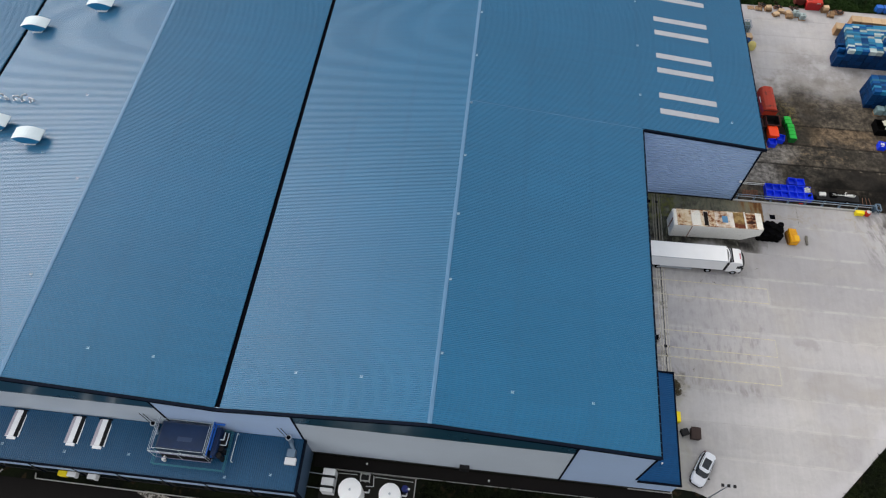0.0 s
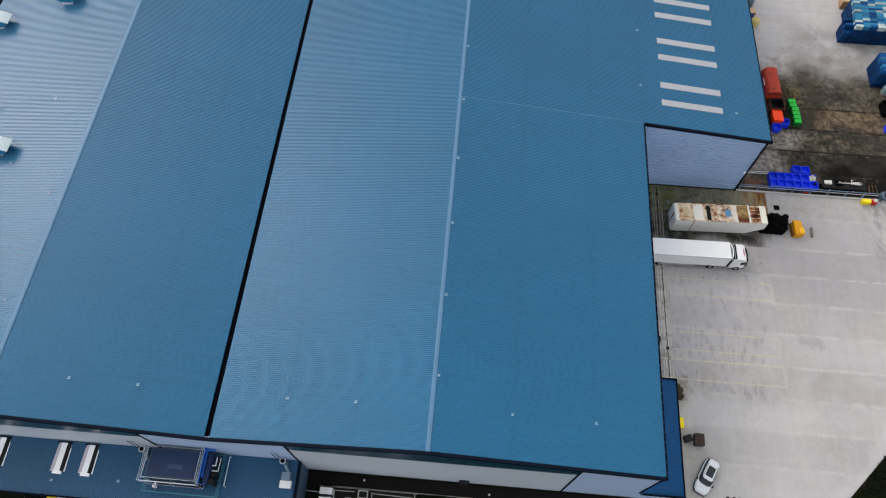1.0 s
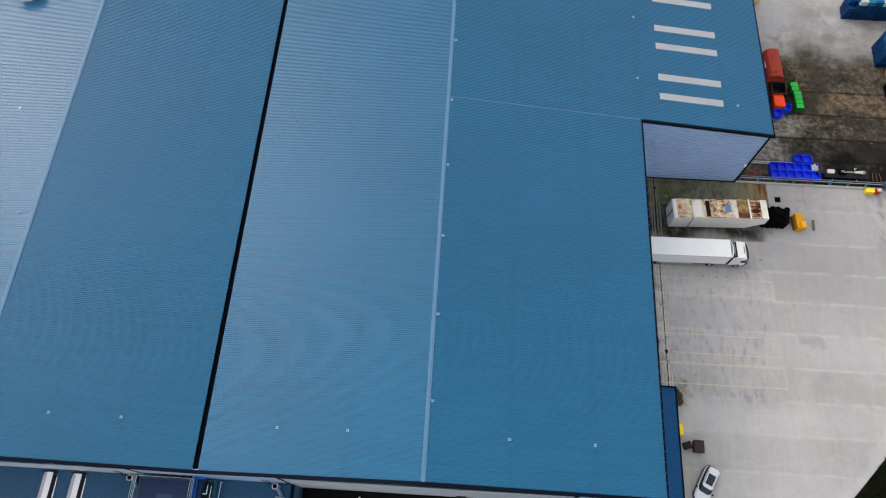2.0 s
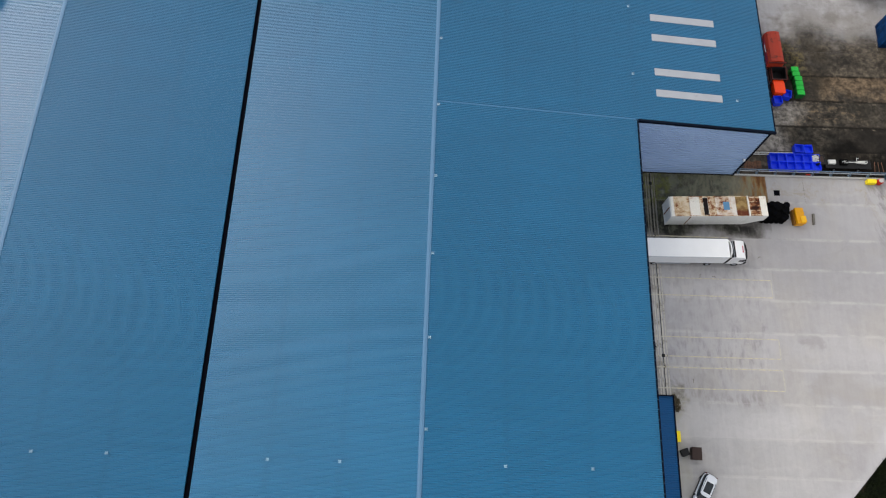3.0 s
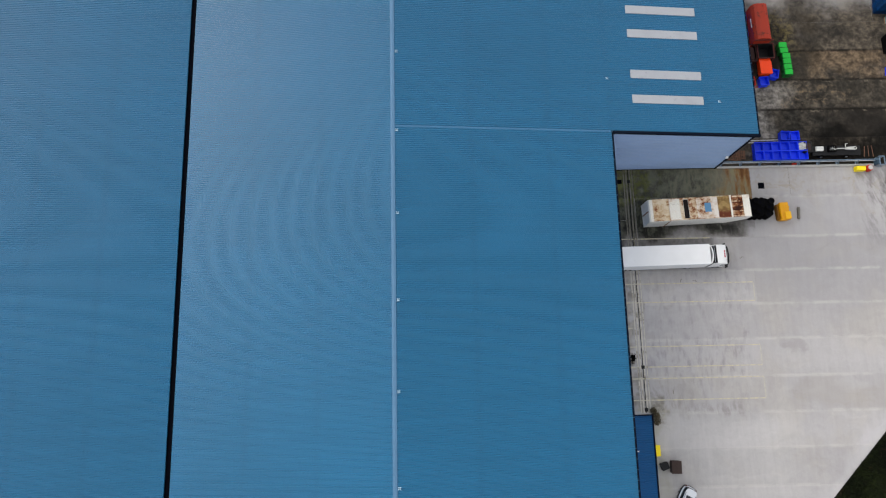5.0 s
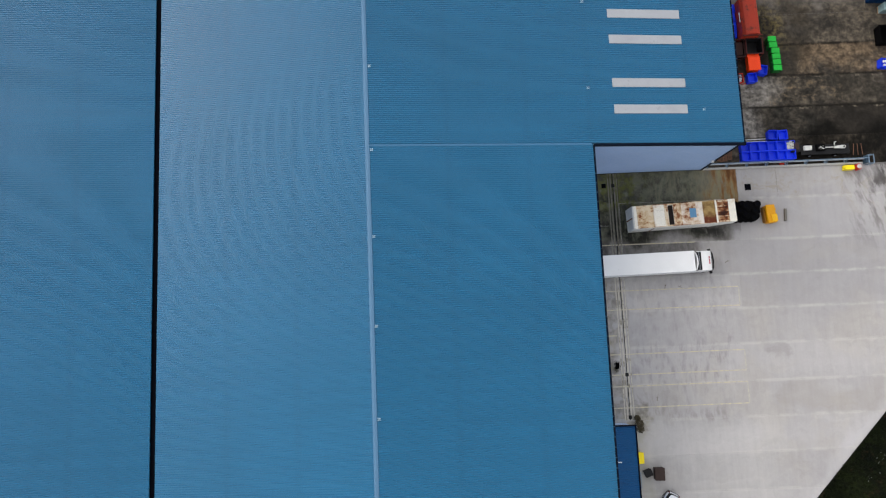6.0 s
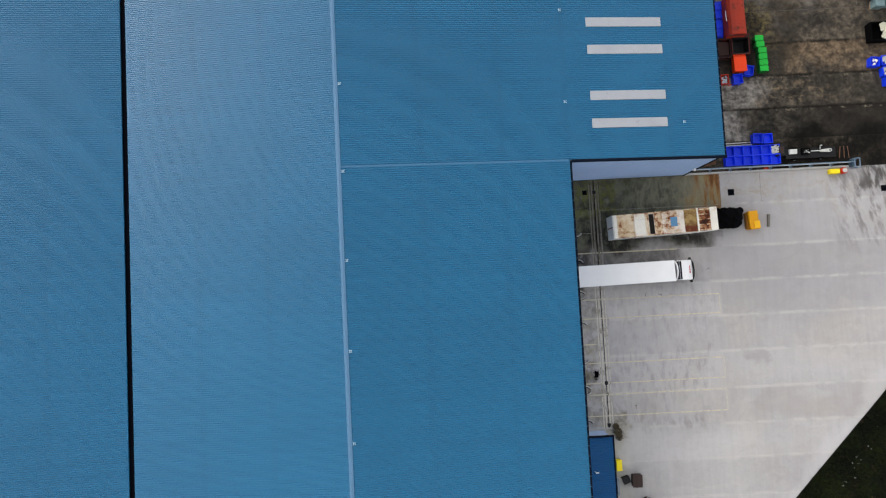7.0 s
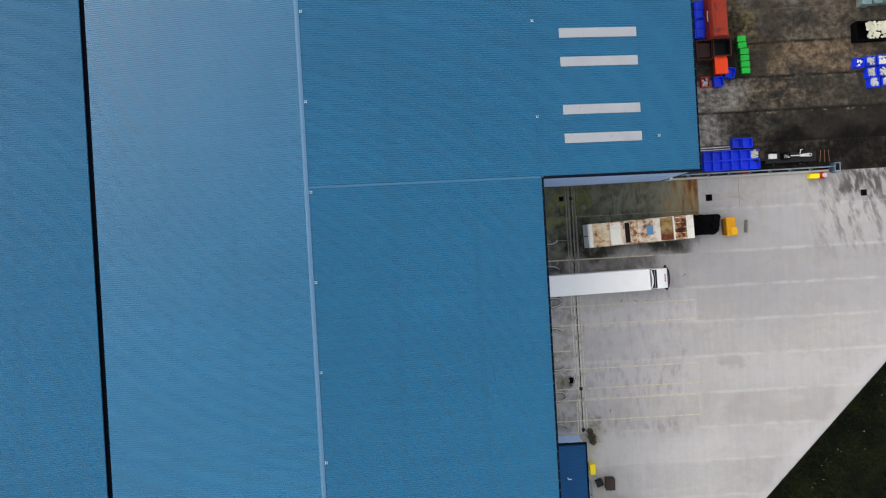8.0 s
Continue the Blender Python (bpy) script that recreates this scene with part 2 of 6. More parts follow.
def concrete_material(name, worked):
    """Pale brushed concrete: slab tones, damp and oil stains, painted shade by the trailers, algae by the docks, rust
    run-off, tyre marks; worked: the trodden yard behind the railing.
    """
    n = Nodes(name)
    p = n.place(True)
    wob = n.vmath("SUBTRACT", n.noise(p, 0.16, 5, 0.6, True), (0.5, 0.5, 0.5))
    q = n.vmath("ADD", p, n.scale(wob, 9.0))
    w = n.vmath("ADD", p, n.scale(wob, 1.2))
    x, y = n.xyz(q)[0], n.xyz(q)[1]

    def patch(x0, x1, y0, y1, soft):
        m = None
        for v, lo, hi in ((x, x0, x1), (y, y0, y1)):
            m1 = n.math("MULTIPLY", n.step(v, lo - soft, lo + soft), n.step(v, hi - soft, hi + soft, 1.0, 0.0))
            m = m1 if m is None else n.math("MULTIPLY", m, m1)
        return m

    px, py = n.xyz(p)[0], n.xyz(p)[1]
    big, mid, fine = n.noise(p, 0.09, 5), n.noise(p, 0.7, 7, 0.65), n.noise(p, 7.0, 6, 0.7)
    cloud = n.noise(q, 0.33, 9, 0.68)
    brushed = n.noise(n.vmath("MULTIPLY", p, (1.5, 0.16, 1.0)), 1.0, 6, 0.65)
    driven = n.noise(n.vmath("MULTIPLY", q, (0.07, 0.85, 1.0)), 1.0, 7, 0.62)
    tone = n.math("ADD", 0.40, n.math("ADD", n.math("MULTIPLY", big, 0.22), n.math("ADD", n.math("MULTIPLY", brushed, 0.28), n.math("MULTIPLY", fine, 0.10))))
    tone = n.math("ADD", tone, n.math("ADD", n.math("MULTIPLY", cloud, 0.34), n.math("MULTIPLY", driven, 0.28)))
    tone = n.math("ADD", tone, n.math("MULTIPLY", n.math("SUBTRACT", n.random(), 0.5), 0.17))
    c = n.scale((0.382, 0.366, 0.366), tone)
    c = n.mix(n.math("MULTIPLY", n.step(cloud, 0.54, 0.80), 0.25), c, (0.22, 0.205, 0.19))
    c = n.mix(n.math("MULTIPLY", n.step(n.noise(w, 0.13, 8, 0.66), 0.46, 0.62), 0.35), c, n.scale((0.40, 0.368, 0.325), tone))
    grain = n.noise(n.vmath("MULTIPLY", w, (0.85, 0.62, 1.0)), 1.0, 10, 0.74)
    front, behind = n.step(py, 70.95, 71.0, 1.0, 0.0), n.step(py, 70.95, 71.05)

    scuff = n.noise(n.vmath("MULTIPLY", w, (1.55, 0.50, 1.0)), 1.0, 8, 0.64)

    def lay(c, colour, *masks):
        m = masks[0]
        for k in masks[1:]:
            m = n.math("MULTIPLY", m, k)
        return n.mix(m, c, colour)

    def near_joint(rows, width, wander):
        m = None
        for r in rows:
            d = n.math("ABSOLUTE", n.math("SUBTRACT", n.math("ADD", py, n.math("MULTIPLY", n.math("SUBTRACT", cloud, 0.5), wander)), r))
            k = n.step(d, 0.0, width, 1.0, 0.0)
            m = k if m is None else n.math("MAXIMUM", m, k)
        return m

    if worked:
        # working yard behind the railing: trodden brown, streaked, with black oil
        oil = n.math("MULTIPLY", patch(30, 130, 60, 96.0, 2.2), behind)
        mott, speck = n.noise(w, 0.26, 9, 0.66), n.noise(p, 1.5, 8, 0.72)
        drawn = n.noise(n.vmath("MULTIPLY", w, (0.22, 0.95, 1.0)), 1.0, 8, 0.66)

        def row(y0, y1):
            return n.math("MULTIPLY", n.step(py, y0 - 0.03, y0 + 0.03), n.step(py, y1 - 0.03, y1 + 0.03, 1.0, 0.0))

        rough_tone = n.math("MULTIPLY", n.step(speck, 0.28, 0.72, 0.45, 1.35), n.step(n.noise(w, 0.75, 8, 0.70), 0.34, 0.66, 0.55, 1.25))
        earth = n.mix(n.step(mott, 0.38, 0.62), (0.034, 0.028, 0.020), (0.100, 0.081, 0.058))
        earth = n.mix(n.math("MULTIPLY", n.step(drawn, 0.50, 0.68), 0.5), earth, (0.140, 0.114, 0.082))
        earth = n.scale(earth, rough_tone)
        c = lay(c, earth, oil, 0.97)
        # each poured strip has a tone of its own
        tan, grey, dim = row(83.42, 87.72), row(79.12, 83.42), row(75.0, 79.12)
        c = lay(c, n.scale((0.150, 0.106, 0.066), rough_tone), patch(51.5, 130, 70, 95, 1.5), tan, n.step(mott, 0.38, 0.58), 0.8)
        c = lay(c, (0.028, 0.024, 0.019), patch(44, 51.5, 70, 95, 1.0), tan, n.step(mott, 0.34, 0.60, 0.4, 1.0), 0.75)
        c = lay(c, n.scale((0.255, 0.230, 0.200), rough_tone), patch(30, 49.0, 70, 95, 1.8), grey, n.step(drawn, 0.30, 0.54, 0.35, 1.0), 0.9)
        c = lay(c, n.scale((0.044, 0.040, 0.033), rough_tone), patch(49.5, 130, 70, 95, 1.8), grey, n.step(mott, 0.34, 0.62, 1.0, 0.35), 0.85)
        c = lay(c, (0.235, 0.160, 0.088), patch(48.5, 58, 79, 84, 1.2), grey, n.step(speck, 0.48, 0.62), n.step(drawn, 0.42, 0.60), 0.6)
        c = lay(c, n.scale((0.240, 0.220, 0.198), rough_tone), patch(30, 46.0, 70, 95, 1.6), dim, n.step(drawn, 0.26, 0.50, 0.45, 1.0), 0.92)
        c = lay(c, n.scale((0.027, 0.025, 0.021), rough_tone), patch(46.5, 130, 70, 95, 1.6), dim, n.step(mott, 0.34, 0.62, 1.0, 0.6), 0.88)
        c = lay(c, (0.014, 0.012, 0.010), patch(54, 130, 70, 95, 3.0), dim, 0.75)
        c = lay(c, (0.028, 0.024, 0.018), patch(56, 130, 70, 95, 3.0), grey, n.step(mott, 0.36, 0.62, 1.0, 0.3), 0.6)
        c = lay(c, (0.030, 0.024, 0.016), patch(50.0, 53.5, 85.5, 96, 1.0), behind, n.step(mott, 0.34, 0.60), 0.6)
        c = lay(c, (0.165, 0.130, 0.050), patch(46.0, 50.0, 87.9, 94, 1.0), behind, n.step(speck, 0.44, 0.58), 0.75)
        c = lay(c, (0.190, 0.165, 0.130), patch(41, 52.5, 74.2, 75.0, 0.4), n.step(mid, 0.46, 0.60), behind, 0.6)
        c = lay(c, (0.004, 0.0035, 0.003), patch(48.5, 130, 60, 75.6, 1.0), behind, n.step(grain, 0.40, 0.70, 1.0, 0.7), 0.95)
        c = lay(c, (0.010, 0.0085, 0.007), near_joint((79.12, 83.42, 87.72), 0.35, 0.5), behind, n.step(cloud, 0.34, 0.54), 0.9)
        c = lay(c, (0.27, 0.225, 0.165), near_joint((78.80, 83.08), 0.22, 0.5), behind, n.step(mid, 0.52, 0.64), 0.65)
        c = lay(c, (0.012, 0.010, 0.009), patch(41, 48.5, 82.8, 94, 0.9), n.step(cloud, 0.30, 0.50), 0.7)
        # mottled fringe towards the clean end
        c = lay(c, (0.17, 0.15, 0.13), patch(36, 72, 92, 103, 2.5), n.step(n.noise(p, 0.22, 7, 0.62), 0.48, 0.66), 0.75)
        c = lay(c, (0.20, 0.185, 0.172), patch(50, 130, 94, 105, 2.0), n.step(mott, 0.34, 0.60), 0.55)
        wet = n.math("MULTIPLY", oil, 0.6)
    else:
        # long damp-grey lane, and the cleaner margin along the verge
        c = n.mix(n.math("MULTIPLY", patch(41, 72, 53.5, 66, 3.0), 0.35), c, (0.255, 0.25, 0.265))
        c = n.mix(n.math("MULTIPLY", patch(46, 80, 39.6, 43.2, 0.8), 0.35), c, (0.31, 0.285, 0.255))
        margin = n.math("SUBTRACT", n.math("MULTIPLY", n.math("ADD", n.math("MULTIPLY", y, 0.979), 19.7), 1.0), x)
        c = n.mix(n.math("MULTIPLY", n.step(margin, 0.6, 3.8, 1.0, 0.0), 0.45), c, (0.50, 0.485, 0.50))
        c = n.mix(n.math("MULTIPLY", patch(25, 44, 20, 38.5, 2.0), 0.45), c, n.scale((0.47, 0.452, 0.44), tone))
        # pale worn margins along the front joints
        pale = near_joint((30.4, 34.88, 39.2, 43.55, 48.25, 52.7, 57.1, 61.5, 66.9), 0.32, 0.25)
        c = lay(c, (0.51, 0.49, 0.465), pale, n.step(n.noise(p, 0.35, 6, 0.65), 0.40, 0.60), 0.62)
        # loading bays: purple-grey scuffs in short strokes across the bay
        c = lay(c, (0.225, 0.208, 0.222), patch(20, 39.5, 42.9, 48.3, 0.8), n.step(scuff, 0.46, 0.68), 0.5)
        c = lay(c, (0.255, 0.240, 0.245), patch(20, 39.5, 39.5, 43.6, 0.8), n.step(scuff, 0.48, 0.70), 0.35)
        c = lay(c, (0.255, 0.240, 0.248), patch(22, 40.5, 48, 62, 1.5), n.step(scuff, 0.46, 0.72), 0.45)
        c = lay(c, (0.235, 0.215, 0.20), patch(25, 38, 38.9, 40.8, 0.9), n.step(scuff, 0.40, 0.62), 0.5)
        c = lay(c, (0.015, 0.013, 0.012), patch(23.9, 25.2, 44.8, 47.6, 0.5), n.step(mid, 0.34, 0.5), 0.8)
        c = lay(c, (0.20, 0.185, 0.175), patch(44.0, 47.0, 47.2, 48.6, 0.5), n.step(py, 48.2, 48.25, 1.0, 0.0), n.step(cloud, 0.34, 0.60), 0.4)
        # dock strip: dirt and algae
        c = lay(c, n.mix(n.step(scuff, 0.40, 0.60), (0.115, 0.100, 0.070), (0.36, 0.33, 0.275)), patch(10, 25.4, 30, 59.0, 0.5), n.step(mid, 0.36, 0.60), 0.6)
        c = lay(c, (0.105, 0.098, 0.080), patch(10, 25.2, 58.5, 71.5, 0.6), n.step(mid, 0.34, 0.60), 0.5)
        c = lay(c, (0.19, 0.175, 0.075), patch(15, 24.6, 45, 50, 0.7), n.step(mid, 0.45, 0.6), 0.5)
        # two darker patches, one on either side of the lorry's rear
        c = lay(c, (0.030, 0.029, 0.030), patch(10, 24.6, 59.7, 62.2, 0.5), n.step(mid, 0.26, 0.52), 0.8)
        c = lay(c, (0.040, 0.038, 0.038), patch(10, 24.0, 55.7, 57.4, 0.4), n.step(mid, 0.26, 0.52), 0.75)
        # wet ground and painted shade about the two trailers, cut off at the joint
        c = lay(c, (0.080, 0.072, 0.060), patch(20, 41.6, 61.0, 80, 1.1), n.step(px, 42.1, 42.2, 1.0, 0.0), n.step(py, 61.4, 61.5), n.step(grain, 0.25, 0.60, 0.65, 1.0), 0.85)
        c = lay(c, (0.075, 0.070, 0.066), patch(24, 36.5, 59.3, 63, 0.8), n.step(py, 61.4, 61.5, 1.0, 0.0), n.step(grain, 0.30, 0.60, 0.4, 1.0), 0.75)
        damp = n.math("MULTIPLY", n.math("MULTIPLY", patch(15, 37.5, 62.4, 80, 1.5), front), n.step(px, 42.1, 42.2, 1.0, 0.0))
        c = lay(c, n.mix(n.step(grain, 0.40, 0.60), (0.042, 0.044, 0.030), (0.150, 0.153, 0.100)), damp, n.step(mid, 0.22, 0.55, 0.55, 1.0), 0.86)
        # black wet band that also paints the derelict trailer's shade on its south side
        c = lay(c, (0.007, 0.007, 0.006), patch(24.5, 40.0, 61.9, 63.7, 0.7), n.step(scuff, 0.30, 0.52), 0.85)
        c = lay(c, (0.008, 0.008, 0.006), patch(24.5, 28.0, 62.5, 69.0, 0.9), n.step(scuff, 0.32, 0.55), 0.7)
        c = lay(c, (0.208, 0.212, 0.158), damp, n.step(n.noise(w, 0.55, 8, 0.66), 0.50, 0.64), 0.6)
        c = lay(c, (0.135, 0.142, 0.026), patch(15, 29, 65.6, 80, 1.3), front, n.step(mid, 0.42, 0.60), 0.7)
        c = lay(c, (0.215, 0.205, 0.145), patch(31, 41, 66.8, 80, 1.2), front, n.step(scuff, 0.38, 0.60), 0.7)
        rust = n.math("MULTIPLY", n.math("MULTIPLY", patch(37.8, 46.0, 66.7, 80, 1.3), n.step(px, 42.12, 42.2, 1.0, 0.0)), front)
        c = lay(c, (0.255, 0.215, 0.110), rust, n.step(cloud, 0.34, 0.60, 0.35, 1.0), 0.8)
        run = n.noise(n.vmath("MULTIPLY", w, (1.2, 0.22, 1.0)), 1.0, 8, 0.70)
        run = n.math("ADD", run, n.step(px, 38.2, 40.6, -0.02, 0.05))
        c = lay(c, (0.225, 0.100, 0.026), rust, n.step(run, 0.46, 0.64), 0.85)
        c = lay(c, (0.095, 0.032, 0.010), rust, n.step(run, 0.58, 0.72), 0.8)
        c = lay(c, (0.29, 0.245, 0.165), patch(42.5, 60, 66.0, 80, 1.2), front, n.step(cloud, 0.50, 0.68), 0.5)
        # oil trodden out past the end of the railing, and faint tyre sweeps
        slant = n.vmath("ADD", w, n.math("MULTIPLY", py, 0.28))
        sweep = n.noise(n.vmath("MULTIPLY", slant, (1.25, 0.20, 1.0)), 1.0, 6, 0.6)
        c = lay(c, (0.016, 0.013, 0.011), patch(60.3, 130, 67.9, 80, 1.1), front, n.step(sweep, 0.38, 0.58, 0.2, 1.0), 0.85)
        c = lay(c, (0.100, 0.090, 0.086), patch(57.0, 69, 62.0, 71, 2.6), front, n.step(sweep, 0.44, 0.64), 0.6)
        c = lay(c, (0.34, 0.32, 0.24), patch(24.5, 27.6, 22, 39.5, 0.5), n.step(cloud, 0.35, 0.6, 0.3, 1.0), 0.55)
        c = lay(c, (0.10, 0.085, 0.06), patch(25.6, 27.4, 37.2, 40.0, 0.6), n.step(mid, 0.38, 0.58), 0.6)
        wet = n.math("MULTIPLY", damp, 0.5)
    n.bump(n.math("ADD", fine, n.math("MULTIPLY", brushed, 0.5)), 0.12)
    return n.done(c, n.math("SUBTRACT", 0.82, n.math("MULTIPLY", wet, 0.2)), 0.0, 0.07 if worked else 0.20)


M_CONCRETE = concrete_material("yard_concrete", False)
M_WORKED = concrete_material("worked_yard_concrete", True)


def joint_material():
    n = Nodes("joint_filler")
    p = n.place(True)
    y = n.xyz(p)[1]
    k = n.noise(p, 0.8, 6, 0.7)
    c = n.mix(n.math("MULTIPLY", n.step(y, 66.95, 67.1), n.step(y, 90.0, 95.0, 1.0, 0.0)), n.mix(n.step(k, 0.4, 0.6), (0.36, 0.35, 0.342), (0.44, 0.425, 0.41)), (0.012, 0.010, 0.009))
    return n.done(c, 0.9, 0.0, 0.2)


M_JOINT = joint_material()
M_ASPHALT = plain("dark_asphalt", (0.0105, 0.0092, 0.0086), 0.9, 0.0, 0.35, 0.3, 12.0, world_space=True, spec=0.12)


def worn_line_material(name, paint):
    n = Nodes(name)
    p = n.place(True)
    k = n.noise(p, 2.2, 8, 0.7)
    c = n.mix(n.step(k, 0.40, 0.62), paint, (0.40, 0.375, 0.34))
    return n.done(c, 0.85, 0.0, 0.3)


def grass_material(name, dark, light):
    n = Nodes(name)
    p = n.place(True)
    a, b = n.noise(p, 0.22, 6, 0.6), n.noise(p, 2.4, 7, 0.7)
    c = n.mix(n.step(a, 0.35, 0.65), dark, light)
    c = n.scale(c, n.math("ADD", 0.45, b))
    c = n.mix(n.step(n.noise(p, 0.6, 6, 0.65), 0.58, 0.68), c, (0.030, 0.020, 0.010))
    n.bump(b, 0.6, 0.2)
    return n.done(c, 0.95, 0.0, 0.15)


M_LINE = worn_line_material("worn_yellow_line", (0.56, 0.50, 0.335))
M_FAINT_LINE = worn_line_material("faint_yellow_line", (0.47, 0.44, 0.37))
M_GRASS = grass_material("rough_ground", (0.0030, 0.0045, 0.0025), (0.0085, 0.012, 0.0035))
M_LAWN = grass_material("green_grass", (0.007, 0.020, 0.0035), (0.024, 0.050, 0.009))
M_BLADES = grass_material("grass_blades", (0.004, 0.007, 0.0022), (0.013, 0.019, 0.0045))


# ---- mesh helpers ----
def box(bm, x0, x1, y0, y1, z0, z1, bevel=0.0, seg=1):
    vs = [bm.verts.new(c) for c in ((x0, y0, z0), (x1, y0, z0), (x1, y1, z0), (x0, y1, z0), (x0, y0, z1), (x1, y0, z1), (x1, y1, z1), (x0, y1, z1))]
    fs = [bm.faces.new([vs[i] for i in q]) for q in ((3, 2, 1, 0), (4, 5, 6, 7), (0, 1, 5, 4), (1, 2, 6, 5), (2, 3, 7, 6), (3, 0, 4, 7))]
    if bevel:
        bmesh.ops.bevel(bm, geom=list({e for f in fs for e in f.edges}), offset=bevel, segments=seg, affect="EDGES", profile=0.6)
    return bm


def prism(bm, pts, axis, a, b, bevel=0.0):
    """A polygon in the two other axes, swept along axis from a to b."""
    def at(u, v, w):
        return {"x": (w, u, v), "y": (u, w, v), "z": (u, v, w)}[axis]
    lo, hi = [bm.verts.new(at(u, v, a)) for u, v in pts], [bm.verts.new(at(u, v, b)) for u, v in pts]
    n = len(pts)
    fs = [bm.faces.new(lo[::-1]), bm.faces.new(hi)] + [bm.faces.new((lo[i], lo[(i + 1) % n], hi[(i + 1) % n], hi[i])) for i in range(n)]
    bmesh.ops.recalc_face_normals(bm, faces=fs)
    if bevel:
        bmesh.ops.bevel(bm, geom=list({e for f in fs for e in f.edges}), offset=bevel, segments=2, affect="EDGES", profile=0.6)
    return bm


def rod(bm, p, q, r, seg=8, r2=None):
    p, q = Vector(p), Vector(q)
    turn = (q - p).to_track_quat("Z", "Y").to_matrix()
    rings = []
    for c, rad in ((p, r), (q, r if r2 is None else r2)):
        rings.append([bm.verts.new(c + turn @ Vector((rad * math.cos(i * math.tau / seg), rad * math.sin(i * math.tau / seg), 0))) for i in range(seg)])
    for i in range(seg):
        bm.faces.new((rings[0][i], rings[0][(i + 1) % seg], rings[1][(i + 1) % seg], rings[1][i]))
    bm.faces.new(rings[0][::-1])
    bm.faces.new(rings[1])
    return bm


def pipe(bm, pts, r, seg=6):
    for p, q in zip(pts, pts[1:]):
        rod(bm, p, q, r, seg)
    return bm


def lathe(bm, profile, seg=20, m=None):
    """Turns (radius, z) points about z."""
    m = m or Matrix()
    rings = [[bm.verts.new(m @ Vector((r * math.cos(i * math.tau / seg), r * math.sin(i * math.tau / seg), z))) for i in range(seg)] for r, z in profile]
    for a, b in zip(rings, rings[1:]):
        for i in range(seg):
            bm.faces.new((a[i], a[(i + 1) % seg], b[(i + 1) % seg], b[i]))
    bm.faces.new(rings[0][::-1])
    bm.faces.new(rings[-1])
    return bm


def mesh_of(name, bm, material):
    me = bpy.data.meshes.new(name)
    bm.to_mesh(me)
    bm.free()
    me.materials.append(material)
    return me


def part(name, bm, material, parent, label="", kind=""):
    me = bm if isinstance(bm, bpy.types.Mesh) else mesh_of(name, bm, material)
    ob = new(name, me)
    ob.parent = parent
    return tagged(ob, label=label, kind=kind)


def thing(name, m, label, category, group="", kind=""):
    ob = new(name)
    ob.empty_display_size = 0.3
    ob.matrix_world = m
    return tagged(ob, label, category, group, kind)


def B():
    return bmesh.new()


def boxed(*a, **k):
    return box(B(), *a, **k)


def sheet_mesh(name, material, along, a0, a1, b0, b1, za0, za1, pitch=0.222, height=0.06, thick=0.14):
    """A solid profiled sheet: ribs run along one axis from a0 to a1, repeat across the other from b0 to b1; z falls from za0 to za1."""
    prof, k = [], 0
    while b0 + k * pitch < b1 - 1e-6:
        base = b0 + k * pitch
        for f, h in ((0.0, 0.0), (0.30, 0.0), (0.50, height), (0.80, height)):
            if base + f * pitch < b1:
                prof.append((base + f * pitch, h))
        k += 1
    prof.append((b1, 0.0))
    n = len(prof)
    vs = []
    for a, z in ((a0, za0), (a1, za1)):
        vs += [((a, b, z + h) if along == "x" else (b, a, z + h)) for b, h in prof]
    for a, z in ((a0, za0), (a1, za1)):
        for b in (b0, b1):
            vs.append((a, b, z - thick) if along == "x" else (b, a, z - thick))
    fs = [(i, i + 1, n + i + 1, n + i) for i in range(n - 1)]
    l0, l1, h0, h1 = 2 * n, 2 * n + 1, 2 * n + 2, 2 * n + 3
    fs += [(l0, h0, h1, l1), (0, n, h0, l0), (n - 1, l1, h1, 2 * n - 1)]
    fs += [tuple([l0, l1] + list(range(n - 1, -1, -1))), tuple([h1, h0] + list(range(n, 2 * n)))]
    me = bpy.data.meshes.new(name)
    me.from_pydata(vs, [], fs)
    bm = bmesh.new()
    bm.from_mesh(me)
    bmesh.ops.recalc_face_normals(bm, faces=bm.faces)
    bm.to_mesh(me)
    bm.free()
    me.materials.append(material)
    return me


# ---- ground, road, yard ----
ground = new("ground", mesh_of("ground", boxed(-2500, 2500, -2500, 2500, -0.6, -0.10), M_GRASS))
tagged(ground, "dark rough grass and soil reaching the horizon", "ground", kind="structure")

road = new("road", mesh_of("road", boxed(-140, -18.2, -60, 18.4, -0.09, -0.03), M_ASPHALT))
tagged(road, "dark wet asphalt drive beside the office block", "road", kind="structure")
path = new("pavement", mesh_of("service_path", boxed(-18.9, 26.0, 23.75, 25.25, -0.09, -0.010), M_ASPHALT))
tagged(path, "dark asphalt strip along the foot of the warehouse wall", "path", kind="structure")

SLAB_ROWS = (24.6, 30.4, 34.88, 39.2, 43.55, 48.25, 52.7, 57.1, 61.5, 66.9, 71.0, 75.0, 79.12, 83.42, 87.72, 92.0, 96.4, 100.8, 105.2, 109.6, 114.0, 117.8)


def verge_x(y):
    return 46.17 + 0.979 * (y - 27.03)


lawn = new("ground", mesh_of("lawn", boxed(-119, 140, 117.9, 175, -0.10, -0.05), M_LAWN))
tagged(lawn, "green rough grass beyond the yard's end", "grass", kind="structure")
yard = new("pavement", mesh_of("joint_bed", prism(B(), [(20.1, 24.55), (verge_x(24.55), 24.55), (110, 92.2), (110, 117.85), (37.6, 117.85), (37.6, 71.1), (20.1, 71.1)], "z", -0.11, -0.02), M_JOINT))
